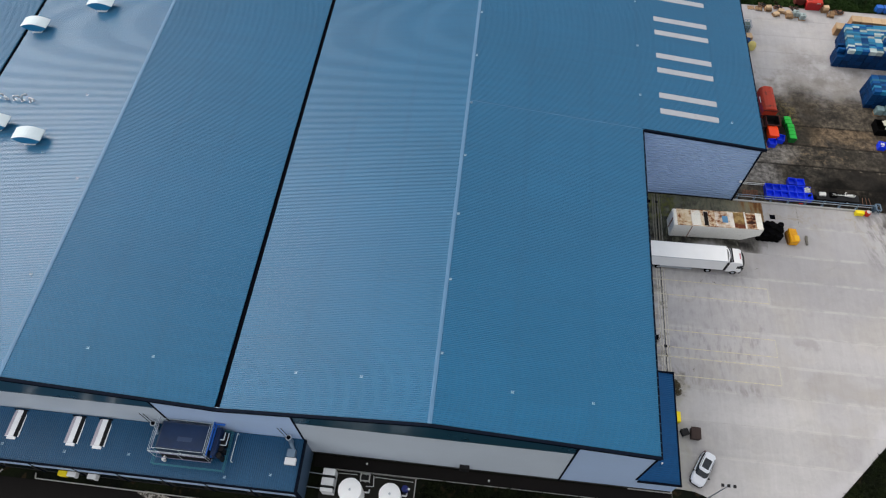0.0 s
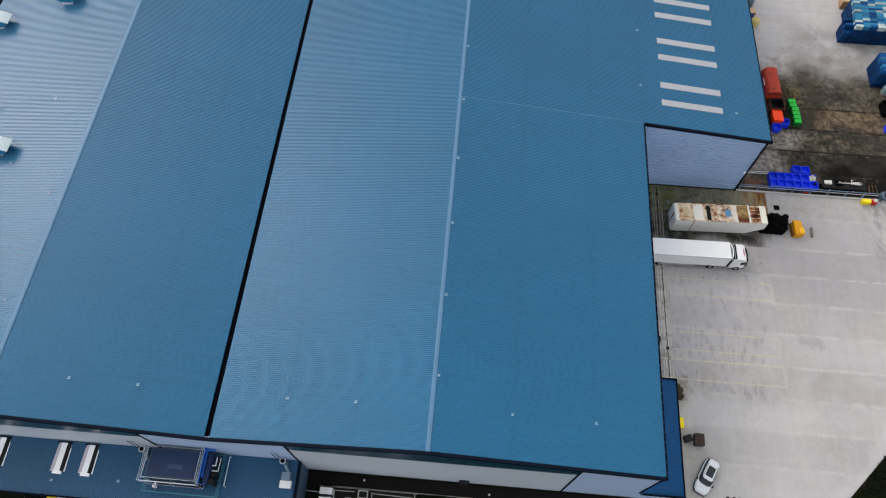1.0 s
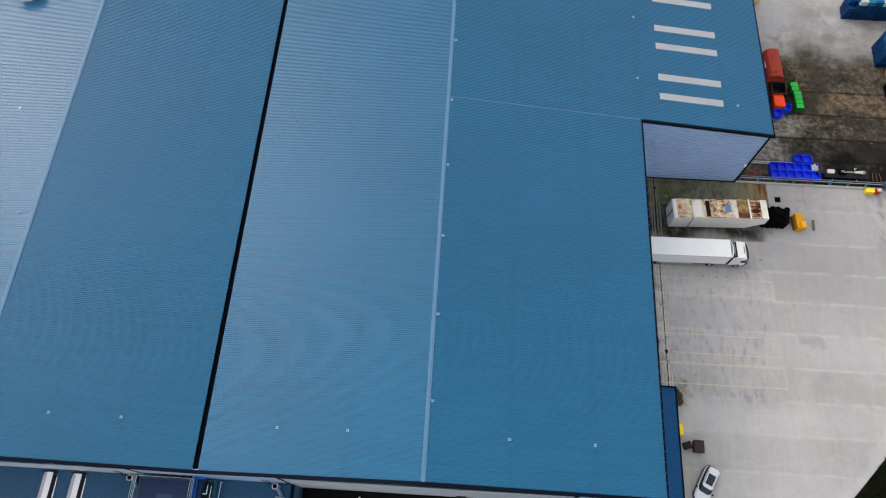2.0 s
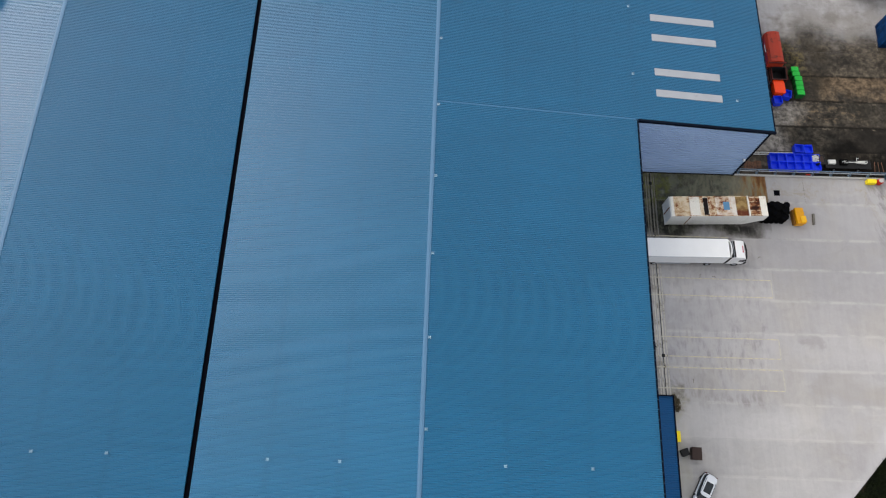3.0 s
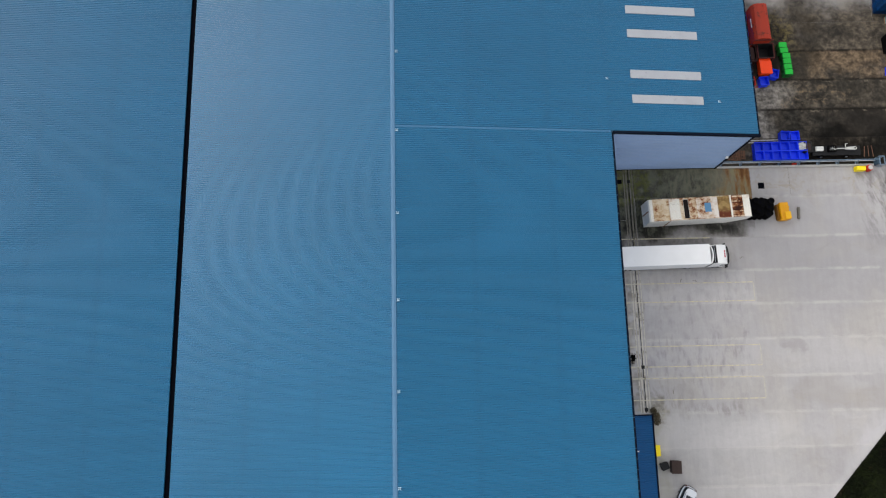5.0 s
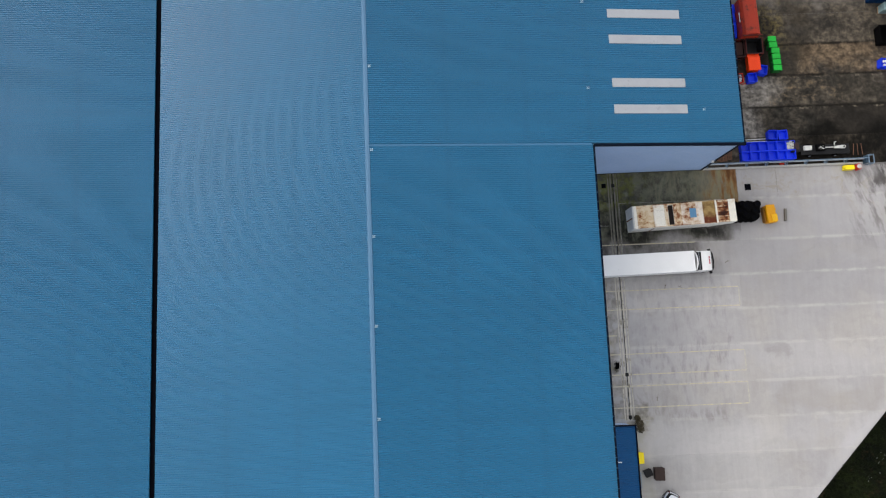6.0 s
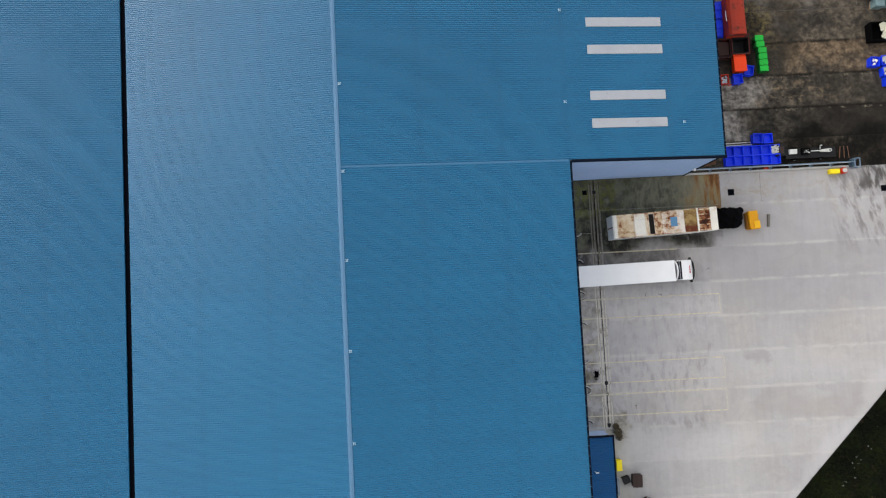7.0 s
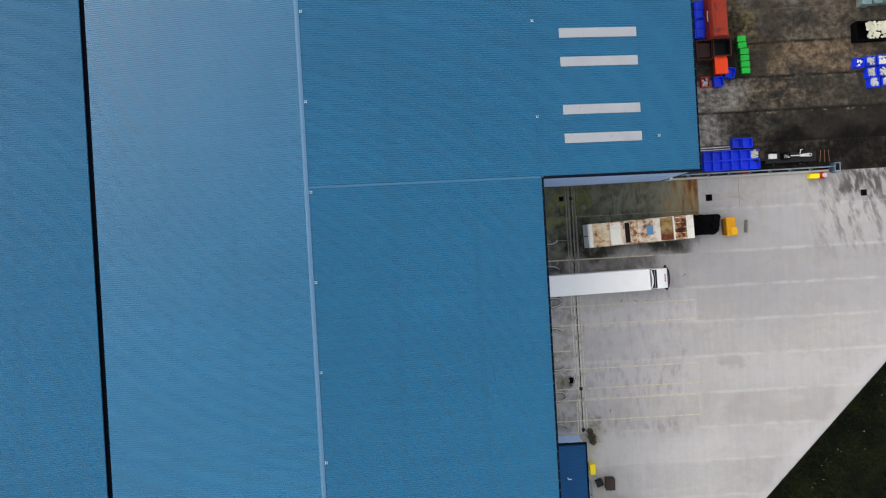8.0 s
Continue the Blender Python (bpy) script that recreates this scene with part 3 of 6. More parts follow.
tagged(yard, "pale concrete service yard with damp and oil stains", "yard", kind="structure")


def clipped(pts):
    """The polygon's side of the slanting verge."""
    out = []
    for (ax, ay), (bx, by) in zip(pts, pts[1:] + pts[:1]):
        da, db = verge_x(ay) - ax, verge_x(by) - bx
        if da >= 0:
            out.append((ax, ay))
        if (da >= 0) != (db >= 0):
            f = da / (da - db)
            out.append((ax + f * (bx - ax), ay + f * (by - ay)))
    return out


def slab(x0, x1, y0, y1):
    g = 0.014
    pts = clipped([(x0 + g, y0 + g), (x1 - g, y0 + g), (x1 - g, y1 - g), (x0 + g, y1 - g)])
    if len(pts) > 2:
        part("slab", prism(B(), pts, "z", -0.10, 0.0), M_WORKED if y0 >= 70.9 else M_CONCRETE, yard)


def kerb(name, x0, y0, x1, y1, label, w=0.14, h=0.12):
    length = math.hypot(x1 - x0, y1 - y0)
    ob = new(name, mesh_of(name, boxed(0, length, -w / 2, w / 2, -0.1, h, bevel=0.02), M_KERB))
    ob.matrix_world = pose(x0, y0, 0, 0, 0, math.degrees(math.atan2(y1 - y0, x1 - x0)))
    return tagged(ob, label, "kerb", kind="structure")


kerb("kerb", -52.7, 18.55, -20.0, 18.3, "pale concrete kerb along the drive", 0.11)
kerb("kerb", -75, 18.75, -57.5, 18.65, "pale concrete kerb along the drive", 0.11)
kerb("kerb", -16.0, 23.72, 20.0, 23.72, "thin concrete edging along the service path", 0.06, 0.04)
kerb("kerb", 27.0, 24.5, 43.6, 24.5, "concrete kerb at the yard's end", 0.15, 0.1)

# drain channel along the docks


def strip_material():
    """Pale worn concrete strips, grimed over in the wet corner by the trailers."""
    n = Nodes("worn_pale_strip")
    p = n.place(True)
    k, f = n.noise(p, 0.9, 8, 0.68), n.noise(p, 7.0, 6, 0.7)
    c = n.scale((0.52, 0.485, 0.42), n.math("ADD", 0.7, n.math("MULTIPLY", f, 0.6)))
    c = n.mix(n.math("MULTIPLY", n.step(k, 0.48, 0.62), 0.8), c, (0.16, 0.14, 0.10))
    c = n.mix(n.math("MULTIPLY", n.step(n.xyz(p)[1], 57.5, 62.5), 0.72), c, (0.085, 0.078, 0.058))
    n.bump(f, 0.1)
    return n.done(c, 0.85, 0.0, 0.2)


M_EDGE = strip_material()
verge = new("ground", mesh_of("verge", prism(B(), [(25.5, 23.0), (25.5, 25.95), (28.2, 25.82), (29.3, 25.47), (30.0, 25.15), (30.6, 24.3), (30.6, 23.0)], "z", -0.10, 0.03), M_GRASS))
tagged(verge, "dark rounded grass corner at the yard's end", "verge", kind="structure")
drain = thing("drain_channel", pose(25.9, 0, 0), "long concrete drain channel with dark slot along the docks", "drain", kind="structure")
part("channel_edge", boxed(-0.72, -0.05, 39.35, 70.9, -0.1, 0.004), M_CONCRETE, drain)
part("channel_edge", boxed(0.05, 0.62, 39.35, 70.9, -0.1, 0.004), M_CONCRETE, drain)
for x, w in ((-0.62, 0.07), (-0.28, 0.09), (0.17, 0.10), (0.52, 0.06)):
    part("edge_strip", boxed(x - w, x + w, 39.35, 70.9, -0.05, 0.012), M_EDGE, drain, "pale worn edge strip")
part("channel_slot", boxed(-0.05, 0.05, 39.35, 70.9, -0.1, -0.012), M_GUTTER, drain, "dark sunken slot")
for y in (39.7, 44.95, 69.3):
    part("grating", boxed(-0.22, 0.22, y - 0.22, y + 0.22, 0.0, 0.014, bevel=0.004), M_DARK, drain, "dark iron grating")

# worn bay markings
bays = thing("bay_marking", pose(0, 0, 0.0), "worn pale yellow painted loading bay lines on concrete", "road marking", kind="structure")
for y, x0, x1 in ((55.5, 22.4, 41.0), (53.1, 22.4, 41.0), (47.47, 22.4, 41.0), (44.93, 22.4, 41.0), (43.5, 22.4, 41.0), (40.85, 22.4, 41.0), (61.45, 22.4, 36.0), (49.85, 22.4, 25.0)):
    part("painted_line", boxed(x0, x1, y - 0.07, y + 0.07, -0.02, 0.007), M_LINE, bays)
for y0, y1 in ((53.15, 55.45), (44.98, 47.4), (40.9, 43.45)):
    part("painted_line", boxed(40.95, 41.10, y0, y1, -0.02, 0.007), M_FAINT_LINE, bays, "almost worn away line")


# ---- warehouse ----
RIDGE, EAVE, SLOPE, VALLEY = 17.284, 14.42, (17.284 - 14.42) / 24.5, -27.63
FRONT, BACK = 25.55, 120.0
KNOTS = ((-119.0, EAVE), (-96.3, RIDGE), (-73.0, 14.55), (-50.75, 17.24), (VALLEY, EAVE), (-4.3, RIDGE), (20.2, EAVE), (37.85, EAVE - SLOPE * 17.65))


def roof_z(x):
    for (a, za), (b, zb) in zip(KNOTS, KNOTS[1:]):
        if a <= x <= b:
            return za + (zb - za) * (x - a) / (b - a)


warehouse = thing("warehouse", pose(0, 0, 0), "large warehouse with blue ribbed steel roof in low pitched bays", "building")
inset = (0.0, 0.16, 0.3, 0.16, 0.3, 0.16, 0.0)
for i, ((a, za), (b, zb)) in enumerate(zip(KNOTS[:6], KNOTS[1:7])):
    part("roof_slope", sheet_mesh("roof_slope", M_ROOF, "x", a + inset[i], b - inset[i + 1], FRONT, 71.0 if b == 20.2 else BACK, za + (zb - za) * inset[i] / (b - a), zb - (zb - za) * inset[i + 1] / (b - a)), M_ROOF, warehouse)
part("roof_slope", sheet_mesh("roof_slope", M_ROOF, "x", -4.14, 37.85, 71.0, BACK, RIDGE - 0.16 * SLOPE, KNOTS[-1][1]), M_ROOF, warehouse)
for x in (-50.75, -4.3, -96.3):
    z = roof_z(x)
    for s in (-1, 1):
        part("ridge_cap", prism(B(), [(x, z + 0.085), (x + s * 0.23, z + 0.085 - 0.23 * SLOPE), (x + s * 0.23, z - 0.02 - 0.23 * SLOPE), (x, z - 0.02)], "y", FRONT - 0.02, BACK), M_CAP, warehouse)
for x in (VALLEY, -73.0):
    z = roof_z(x)
    part("valley_gutter", boxed(x - 0.32, x + 0.32, FRONT, BACK, z - 0.34, z - 0.2), M_GUTTER, warehouse, "black valley gutter")
# flashing where the longer rear roof begins
part("cross_flashing", prism(B(), [(-4.0, RIDGE + 0.04), (20.1, EAVE + 0.075), (20.1, EAVE - 0.05), (-4.0, RIDGE - 0.08)], "y", 70.80, 71.0), plain("flashing_blue", (0.042, 0.137, 0.254), 0.6, 0.0, 0.12, world_space=True, spec=0.3), warehouse, "thin pale blue flashing strip")


def gable(name, x0, x1, low, high, y0, y1, material, label=""):
    """A wall piece between two x, from low up to high, or to the roof where high is None."""
    xs = [x0] + [k for k, _ in KNOTS if x0 < k < x1] + [x1]
    top = [(x, (roof_z(x) - 0.12) if high is None else high) for x in xs]
    part(name, prism(B(), [(x0, low), (x1, low)] + top[::-1], "y", y0, y1), material, warehouse, label)


W0, W1 = 25.35, 25.65
for x0, x1, banded in ((-119, -35.2, True), (-35.2, -19.4, False), (-19.4, 11.55, True), (11.55, 20.05, False)):
    gable("plinth", x0, x1, -0.1, 0.75, W0 + 0.03, W1, M_PLINTH)
    if banded:
        gable("wall", x0, x1, 0.75, 12.45, W0, W1, M_GREY, "pale grey lower cladding")
        gable("wall", x0, x1, 12.45, None, W0, W1, M_TEAL, "dark teal upper cladding")
    else:
        gable("wall", x0, x1, 0.75, None, W0, W1, M_SILVER, "silver-blue cladding")
for x in (-35.2, -19.4, 11.55, 20.0):
    gable("corner_trim", x - 0.11, x + 0.11, 0.3 if x < 20 else 4.6, None, W0 - 0.06, W0 - 0.003, M_BLACK, "black vertical trim")
for (a, za), (b, zb) in zip(KNOTS[:6], KNOTS[1:7]):
    part("fascia", prism(B(), [(a, za + 0.07), (b, zb + 0.07), (b, zb - 0.42), (a, za - 0.42)], "y", FRONT - 0.34, FRONT - 0.002), M_BLACK, warehouse, "black verge fascia")
part("wall", boxed(19.7, 20.0, W1 + 0.01, 70.9, -0.1, EAVE - 0.2), M_SILVER, warehouse)
part("wall", boxed(37.35, 37.65, 71.2, BACK, -0.1, 12.1), M_SILVER, warehouse)
part("wall", boxed(-119, 37.3, BACK - 0.5, BACK - 0.2, -0.1, 12.0), M_SILVER, warehouse)
part("wall", boxed(-119.3, -119.01, W1, BACK - 0.6, -0.1, 14.2), M_SILVER, warehouse)
part("gutter", boxed(20.2, 20.44, FRONT - 0.3, 70.8, EAVE - 0.22, EAVE - 0.05), M_BLACK, warehouse, "dark eaves gutter")
part("gutter", boxed(37.85, 38.08, 70.7, BACK, KNOTS[-1][1] - 0.24, KNOTS[-1][1] - 0.06), M_BLACK, warehouse, "dark eaves gutter")
bracket = mesh_of("gutter_bracket", boxed(0.0, 0.22, -0.03, 0.03, -0.03, 0.01), plain("blue_bracket", (0.05, 0.10, 0.16), 0.6, 0.1, 0.2, spec=0.1))
for k in range(43):
    part("gutter_bracket", bracket, None, warehouse).location = (20.18, 26.0 + 1.04 * k, EAVE - 0.02)
for k in range(30):
    part("gutter_bracket", bracket, None, warehouse).location = (37.83, 71.6 + 1.04 * k, KNOTS[-1][1] - 0.03)


def ribbed_wall(x0, x1, y, low, pitch=0.52):
    """Horizontal ribs on the long wall that looks onto the docks, each cut off at the falling roofline."""
    zs, k = [], low
    while k < roof_z(x0) - 0.2:
        zs.append(k)
        k += pitch
    wall = part("wall", prism(B(), [(x0, -0.1), (x1, -0.1), (x1, roof_z(x1) - 0.15), (x0, roof_z(x0) - 0.15)], "y", y, y + 0.25), M_RIBBED, warehouse, "blue-grey wall of horizontal ribbed sheets")
    for z in zs:
        xe = x1 if z + 0.2 < roof_z(x1) - 0.2 else x0 + (roof_z(x0) - 0.4 - z) / SLOPE
        if xe > x0 + 0.3:
            part("cladding_rib", prism(B(), [(y - 0.13, z + 0.10), (y - 0.13, z + 0.24), (y - 0.001, z + 0.28), (y - 0.001, z + 0.02)], "x", x0 + 0.19, xe), M_RIBBED, wall)


ribbed_wall(20.02, 37.45, 71.0, 0.3)
part("corner_trim", boxed(37.453, 37.68, 70.84, 71.19, -0.05, 12.2), M_BLACK, warehouse, "black vertical trim")
part("corner_trim", boxed(20.03, 20.2, 70.84, 70.948, -0.05, EAVE - 0.3), M_BLACK, warehouse, "black vertical trim")
part("base_trim", boxed(20.25, 37.45, 70.90, 70.95, -0.05, 0.22), M_PLINTH, warehouse)
part("fascia", prism(B(), [(20.46, EAVE + 0.02), (38.08, KNOTS[-1][1] + 0.05), (38.08, KNOTS[-1][1] - 0.38), (20.46, EAVE - 0.42)], "y", 70.72, 70.99), M_BLACK, warehouse, "black verge fascia")
part("wall_light", boxed(37.0, 37.3, 70.62, 70.86, 4.8, 5.2, bevel=0.03), M_WHITE, warehouse, "small white wall light")
part("louvre_box", boxed(-0.75, 0.45, W0 - 0.45, W0 - 0.005, 0.9, 2.6, bevel=0.04), M_DARK, warehouse, "dark louvre box on the wall")

# rooflights in pairs on the long slope
for k in range(4):
    for y0 in (74.38 + 8.2 * k, 77.45 + 8.2 * k):
        x0, x1 = 22.95, 31.5
        bm = prism(B(), [(x0, roof_z(x0) + 0.02), (x1, roof_z(x1) + 0.02), (x1, roof_z(x1) + 0.085), (x0, roof_z(x0) + 0.085)], "y", y0, y0 + 1.02)
        part("rooflight", bm, M_ROOFLIGHT, warehouse, "milky translucent rooflight strip")

# small square roof anchors
anchor = mesh_of("anchor_plate", boxed(-0.11, 0.11, -0.11, 0.11, 0.06, 0.10, bevel=0.012), M_ANCHOR)
anchor_post = mesh_of("anchor_post", rod(rod(B(), (0, 0, 0.102), (0, 0, 0.30), 0.05), (0, 0, 0.30), (0, 0, 0.34), 0.07), M_STEEL_BLUE)
anchor_lug = mesh_of("anchor_lug", boxed(-0.045, 0.045, -0.045, 0.045, 0.102, 0.15, bevel=0.01), M_ANCHOR)


def roof_anchor(x, y, z, parent):
    """A fall-arrest anchor: plate, post and four corner lugs."""
    base = part("anchor", anchor, None, parent)
    base.location = (x, y, z)
    part("post", anchor_post, None, base)
    for dx in (-0.11, 0.11):
        for dy in (-0.10, 0.10):
            part("lug", anchor_lug, None, base).location = (dx, dy, 0)


for x, y in [(-3.85, 33.4 + 9.25 * k) for k in range(9)] + [(4.12, 30.15), (12.96, 30.22), (-19.7, 30.1), (-12.3, 30.1), (-43.0, 30.1), (-35.9, 30.2), (20.1, 87.5), (20.1, 77.3), (20.1, 97.6), (33.43, 74.84), (-59.4, 56.2), (-52.6, 38.0), (-52.6, 52.0), (-57.2, 66.5)]:
    roof_anchor(x, y, roof_z(x), warehouse)


# ---- side lean-to ----
lean = thing("lean_to", pose(20.25, 25.30, 0), "low lean-to with dark blue ribbed roof against the warehouse", "building")
part("wall", boxed(-0.19, 4.95, 0.05, 0.25, 0.75, 4.0), M_SILVER, lean)
part("plinth", boxed(-0.19, 4.95, 0.08, 0.25, -0.1, 0.749), M_PLINTH, lean)
part("wall", boxed(0, 4.95, 13.55, 13.75, -0.1, 4.0), M_SILVER, lean)
part("wall", boxed(4.75, 4.95, 0.26, 13.54, -0.1, 3.85), M_SILVER, lean)
part("roof", sheet_mesh("lean_to_roof", M_SIDE_ROOF, "x", 0.0, 5.0, 0.0, 13.9, 4.55, 4.15, 0.25, 0.04), M_SIDE_ROOF, lean)
part("fascia", boxed(-0.0, 5.1, -0.12, -0.003, 3.95, 4.62), M_BLACK, lean)
part("fascia", boxed(-0.0, 5.1, 13.903, 14.02, 3.95, 4.62), M_BLACK, lean)
part("gutter", boxed(5.003, 5.18, -0.12, 14.02, 3.95, 4.22), M_BLACK, lean)
part("vent_pipe", rod(rod(B(), (2.6, 9.9, 4.3), (2.6, 9.9, 4.95), 0.07), (2.6, 9.9, 4.93), (2.95, 9.9, 4.98), 0.07), M_WHITE, lean, "small white vent pipe")
part("vent_pipe", rod(B(), (2.9, 2.3, 4.25), (2.9, 2.3, 4.7), 0.1), M_WHITE, lean, "small white vent pipe")

# ---- front office block with flat ribbed roof ----
AX0, AX1, AY0, AY1 = -84.0, -19.3, 19.35, 25.3
office = thing("front_annex", pose(0, 0, 0), "low front annex with dark blue ribbed roof and rooftop plant", "building")
part("roof", sheet_mesh("annex_roof", M_ANNEX_ROOF, "y", AY0, AY1, AX0, AX1, 5.85, 6.2, 0.25, 0.045), M_ANNEX_ROOF, office)
part("fascia", boxed(AX0, AX1 + 0.25, AY0 - 0.16, AY0 - 0.003, 5.35, 5.98), M_BLACK, office)
part("fascia", prism(B(), [(AY0, 5.35), (AY1 - 0.05, 5.7), (AY1 - 0.05, 6.34), (AY0, 5.98)], "x", AX1 + 0.003, AX1 + 0.25), M_BLACK, office)
# east wall: the shade of this side is put into its dark blue colour
part("wall", boxed(AX1 - 0.1, AX1 + 0.08, AY0 + 0.3, AY1, -0.1, 5.66), plain("shaded_side_cladding", (0.055, 0.095, 0.155), 0.45, 0.0, 0.15, 0.3, 5.0, world_space=True), office, "blue side cladding darkened for the shaded east side")
part("corner_trim", boxed(AX1 - 0.12, AX1 + 0.14, AY0 + 0.02, AY0 + 0.29, -0.1, 5.33), M_BLACK, office)
x = AX0
while x < AX1 - 4:
    part("wall", boxed(x, x + 5.2, AY0 + 0.1, AY0 + 0.3, 2.7, 5.6), M_SILVER, office, "silver-blue cladding panel")
    part("wall", boxed(x, x + 5.2, AY0 + 0.16, AY0 + 0.3, -0.1, 2.69), M_PLINTH, office, "dark ground floor cladding")
    part("window", boxed(x + 0.7, x + 4.3, AY0 + 0.10, AY0 + 0.157, 0.9, 2.2), M_GLASS, office, "dark window strip")
    part("post", boxed(x + 5.2, x + 5.38, AY0 + 0.05, AY0 + 0.3, -0.1, 5.34), M_BLACK, office)
    x += 5.38
for xs in (-54.75, -47.5, -44.25):
    rl = part("rooflight", prism(B(), [(xs, 5.98), (xs + 1.24, 5.98), (xs + 1.24, 6.46), (xs + 1.16, 6.50), (xs + 0.62, 6.50), (xs, 6.10)], "y", 21.9, 25.0), M_BRIGHT_LIGHT, office, "long white rooflight with dark flank")
    part("pane", prism(B(), [(xs + 0.05, 6.135), (xs + 0.60, 6.49), (xs + 0.60, 6.51), (xs + 0.03, 6.145)], "y", 21.95, 24.95), M_LAVENDER_PANE, rl, "lavender-grey sloping pane")
    part("flank", prism(B(), [(xs + 1.242, 5.95), (xs + 1.60, 5.95), (xs + 1.60, 6.12), (xs + 1.242, 6.44)], "y", 21.95, 25.0), M_DARK, rl, "dark side upstand")
    part("rim", boxed(xs + 1.602, xs + 1.70, 21.9, 25.0, 5.95, 6.20), M_BRIGHT_LIGHT, rl, "thin white rim")
    part("end_cap", boxed(xs + 0.35, xs + 1.4, 21.6, 21.897, 5.93, 6.2), M_BRIGHT_LIGHT, rl)
    part("head_trim", boxed(xs + 0.05, xs + 1.7, 25.003, 25.12, 5.95, 6.48), M_BLACK, rl, "dark head trim")
for x, y in ((-54.6, 21.0), (-47.0, 20.9), (-39.4, 21.4), (-27.6, 20.1), (-22.4, 20.9), (-58.0, 20.8)):
    roof_anchor(x, y, 5.85 + 0.059 * (y - AY0), office)

# flues on the annex roof, stayed to the wall
for fx, tall in ((-37.0, 1.6), (-20.75, 1.9)):
    flue = thing("flue", pose(fx, 24.85, 6.16), "short galvanised flue with wall stays on annex roof", "flue", "roof flues")
    part("stack", rod(B(), (0, 0, 0), (0, 0, tall), 0.30, 16), M_STEEL_BLUE, flue)
    part("mouth", rod(B(), (0, 0, tall + 0.002), (0, 0, tall + 0.06), 0.36, 16), M_GALV, flue, "galvanised rim")
    # black disc on the closed top paints the shade inside the flue
    part("throat_shade", rod(B(), (0, 0, tall + 0.062), (0, 0, tall + 0.07), 0.24, 16), M_GUTTER, flue, "dark disc painted as the shaded opening")
    for s in (-0.3, 0.15):
        part("stay", rod(B(), (s, 0, tall * 0.8), (s - 0.8, 0.46, tall + 1.9), 0.035), M_DARK, flue)
    part("branch", rod(B(), (0, -0.1, 0.6), (0.5, -0.9, 0.35), 0.2, 12), M_STEEL_BLUE, flue)
duct = thing("duct_box", pose(-20.35, 22.9, 6.08), "white duct box with blue-grey upper duct on annex roof", "duct")
part("box", boxed(-0.65, 0.65, -0.7, 0.1, 0, 0.5, bevel=0.03), M_WHITE, duct)
part("riser", boxed(-0.5, 0.45, 0.12, 1.0, 0, 0.8, bevel=0.03), M_STEEL_BLUE, duct)


# ---- rooftop cooler with gantry ----
def frame_rail(bm, x0, x1, y0, y1, zs, z0, r=0.034, posts=True):
    for z in zs:
        pipe(bm, [(x0, y0, z), (x1, y0, z), (x1, y1, z), (x0, y1, z), (x0, y0, z)], r)
    if posts:
        for x, y in ((x0, y0), (x1, y0), (x1, y1), (x0, y1), ((x0 + x1) / 2, y0), ((x0 + x1) / 2, y1)):
            rod(bm, (x, y, z0), (x, y, max(zs)), r, 6)
    return bm


M_RAIL = plain("bright_galvanised_rail", (0.62, 0.70, 0.74), 0.4, 0.2, 0.1)
cooler = thing("rooftop_cooler", pose(-35.6, 20.9, 5.98), "large dark rooftop cooling unit on steel gantry with guard rails", "cooling unit")
part("deck", boxed(0.2, 6.3, 0.7, 4.2, 0.9, 1.08), M_DARK, cooler)
# black box that fills the space below the deck
part("under_deck_box", boxed(0.4, 6.0, 0.55, 3.9, 0.12, 0.898), plain("under_deck_black", (0.006, 0.006, 0.010), 0.6, 0.0, 0.3), cooler, "black box filling the space under the deck")
part("casing", boxed(0.35, 6.05, 0.85, 4.05, 1.09, 3.25, bevel=0.05), plain("cooler_casing", (0.035, 0.05, 0.085), 0.45, 0.2, 0.2), cooler)
part("top_panel", boxed(0.55, 5.85, 1.05, 3.85, 3.252, 3.30), plain("cooler_top", (0.010, 0.028, 0.078), 0.4, 0.0, 0.3, 0.8, spec=0.2), cooler)
part("name_plate", boxed(2.6, 4.3, 1.9, 2.4, 3.302, 3.312), plain("faded_plate", (0.035, 0.06, 0.125), 0.5, spec=0.2), cooler, "pale grey blank panel")
part("guard_rail", frame_rail(B(), 0.25, 6.1, 0.75, 4.1, (3.9,), 1.08, 0.022), M_RAIL, cooler, "bright galvanised guard rail")
part("guard_rail", frame_rail(B(), -0.15, 6.3, 0.4, 4.5, (3.45, 3.85), 1.08, 0.022), M_RAIL, cooler, "bright galvanised guard rail")
part("walkway_edge", frame_rail(B(), -0.15, 6.3, 0.4, 4.5, (1.0, 3.1), 1.08, 0.035, False), plain("lavender_steel", (0.30, 0.30, 0.42), 0.5, 0.2, 0.15), cooler)
part("lower_rail", frame_rail(B(), -0.45, 7.9, -0.35, 4.2, (0.45, 0.85, 1.2), 0.0, 0.026), M_TEAL_RAIL, cooler, "teal lower guard rail")
part("side_plant", boxed(6.5, 7.1, 0.9, 4.1, 0.9, 2.6, bevel=0.06), plain("navy_casing", (0.006, 0.022, 0.075), 0.5, 0.0, 0.25), cooler, "dark navy side casing")
for z, y0 in ((1.5, 0.7), (2.5, 1.3)):
    part("blue_beam", boxed(6.52, 6.68, y0, 4.3, z + 0.6, z + 0.78), M_BRIGHT_BLUE, cooler, "bright blue steel beam")
part("blue_beam", boxed(6.35, 7.6, 4.15, 4.35, 3.2, 3.4), M_BRIGHT_BLUE, cooler, "bright blue steel beam")
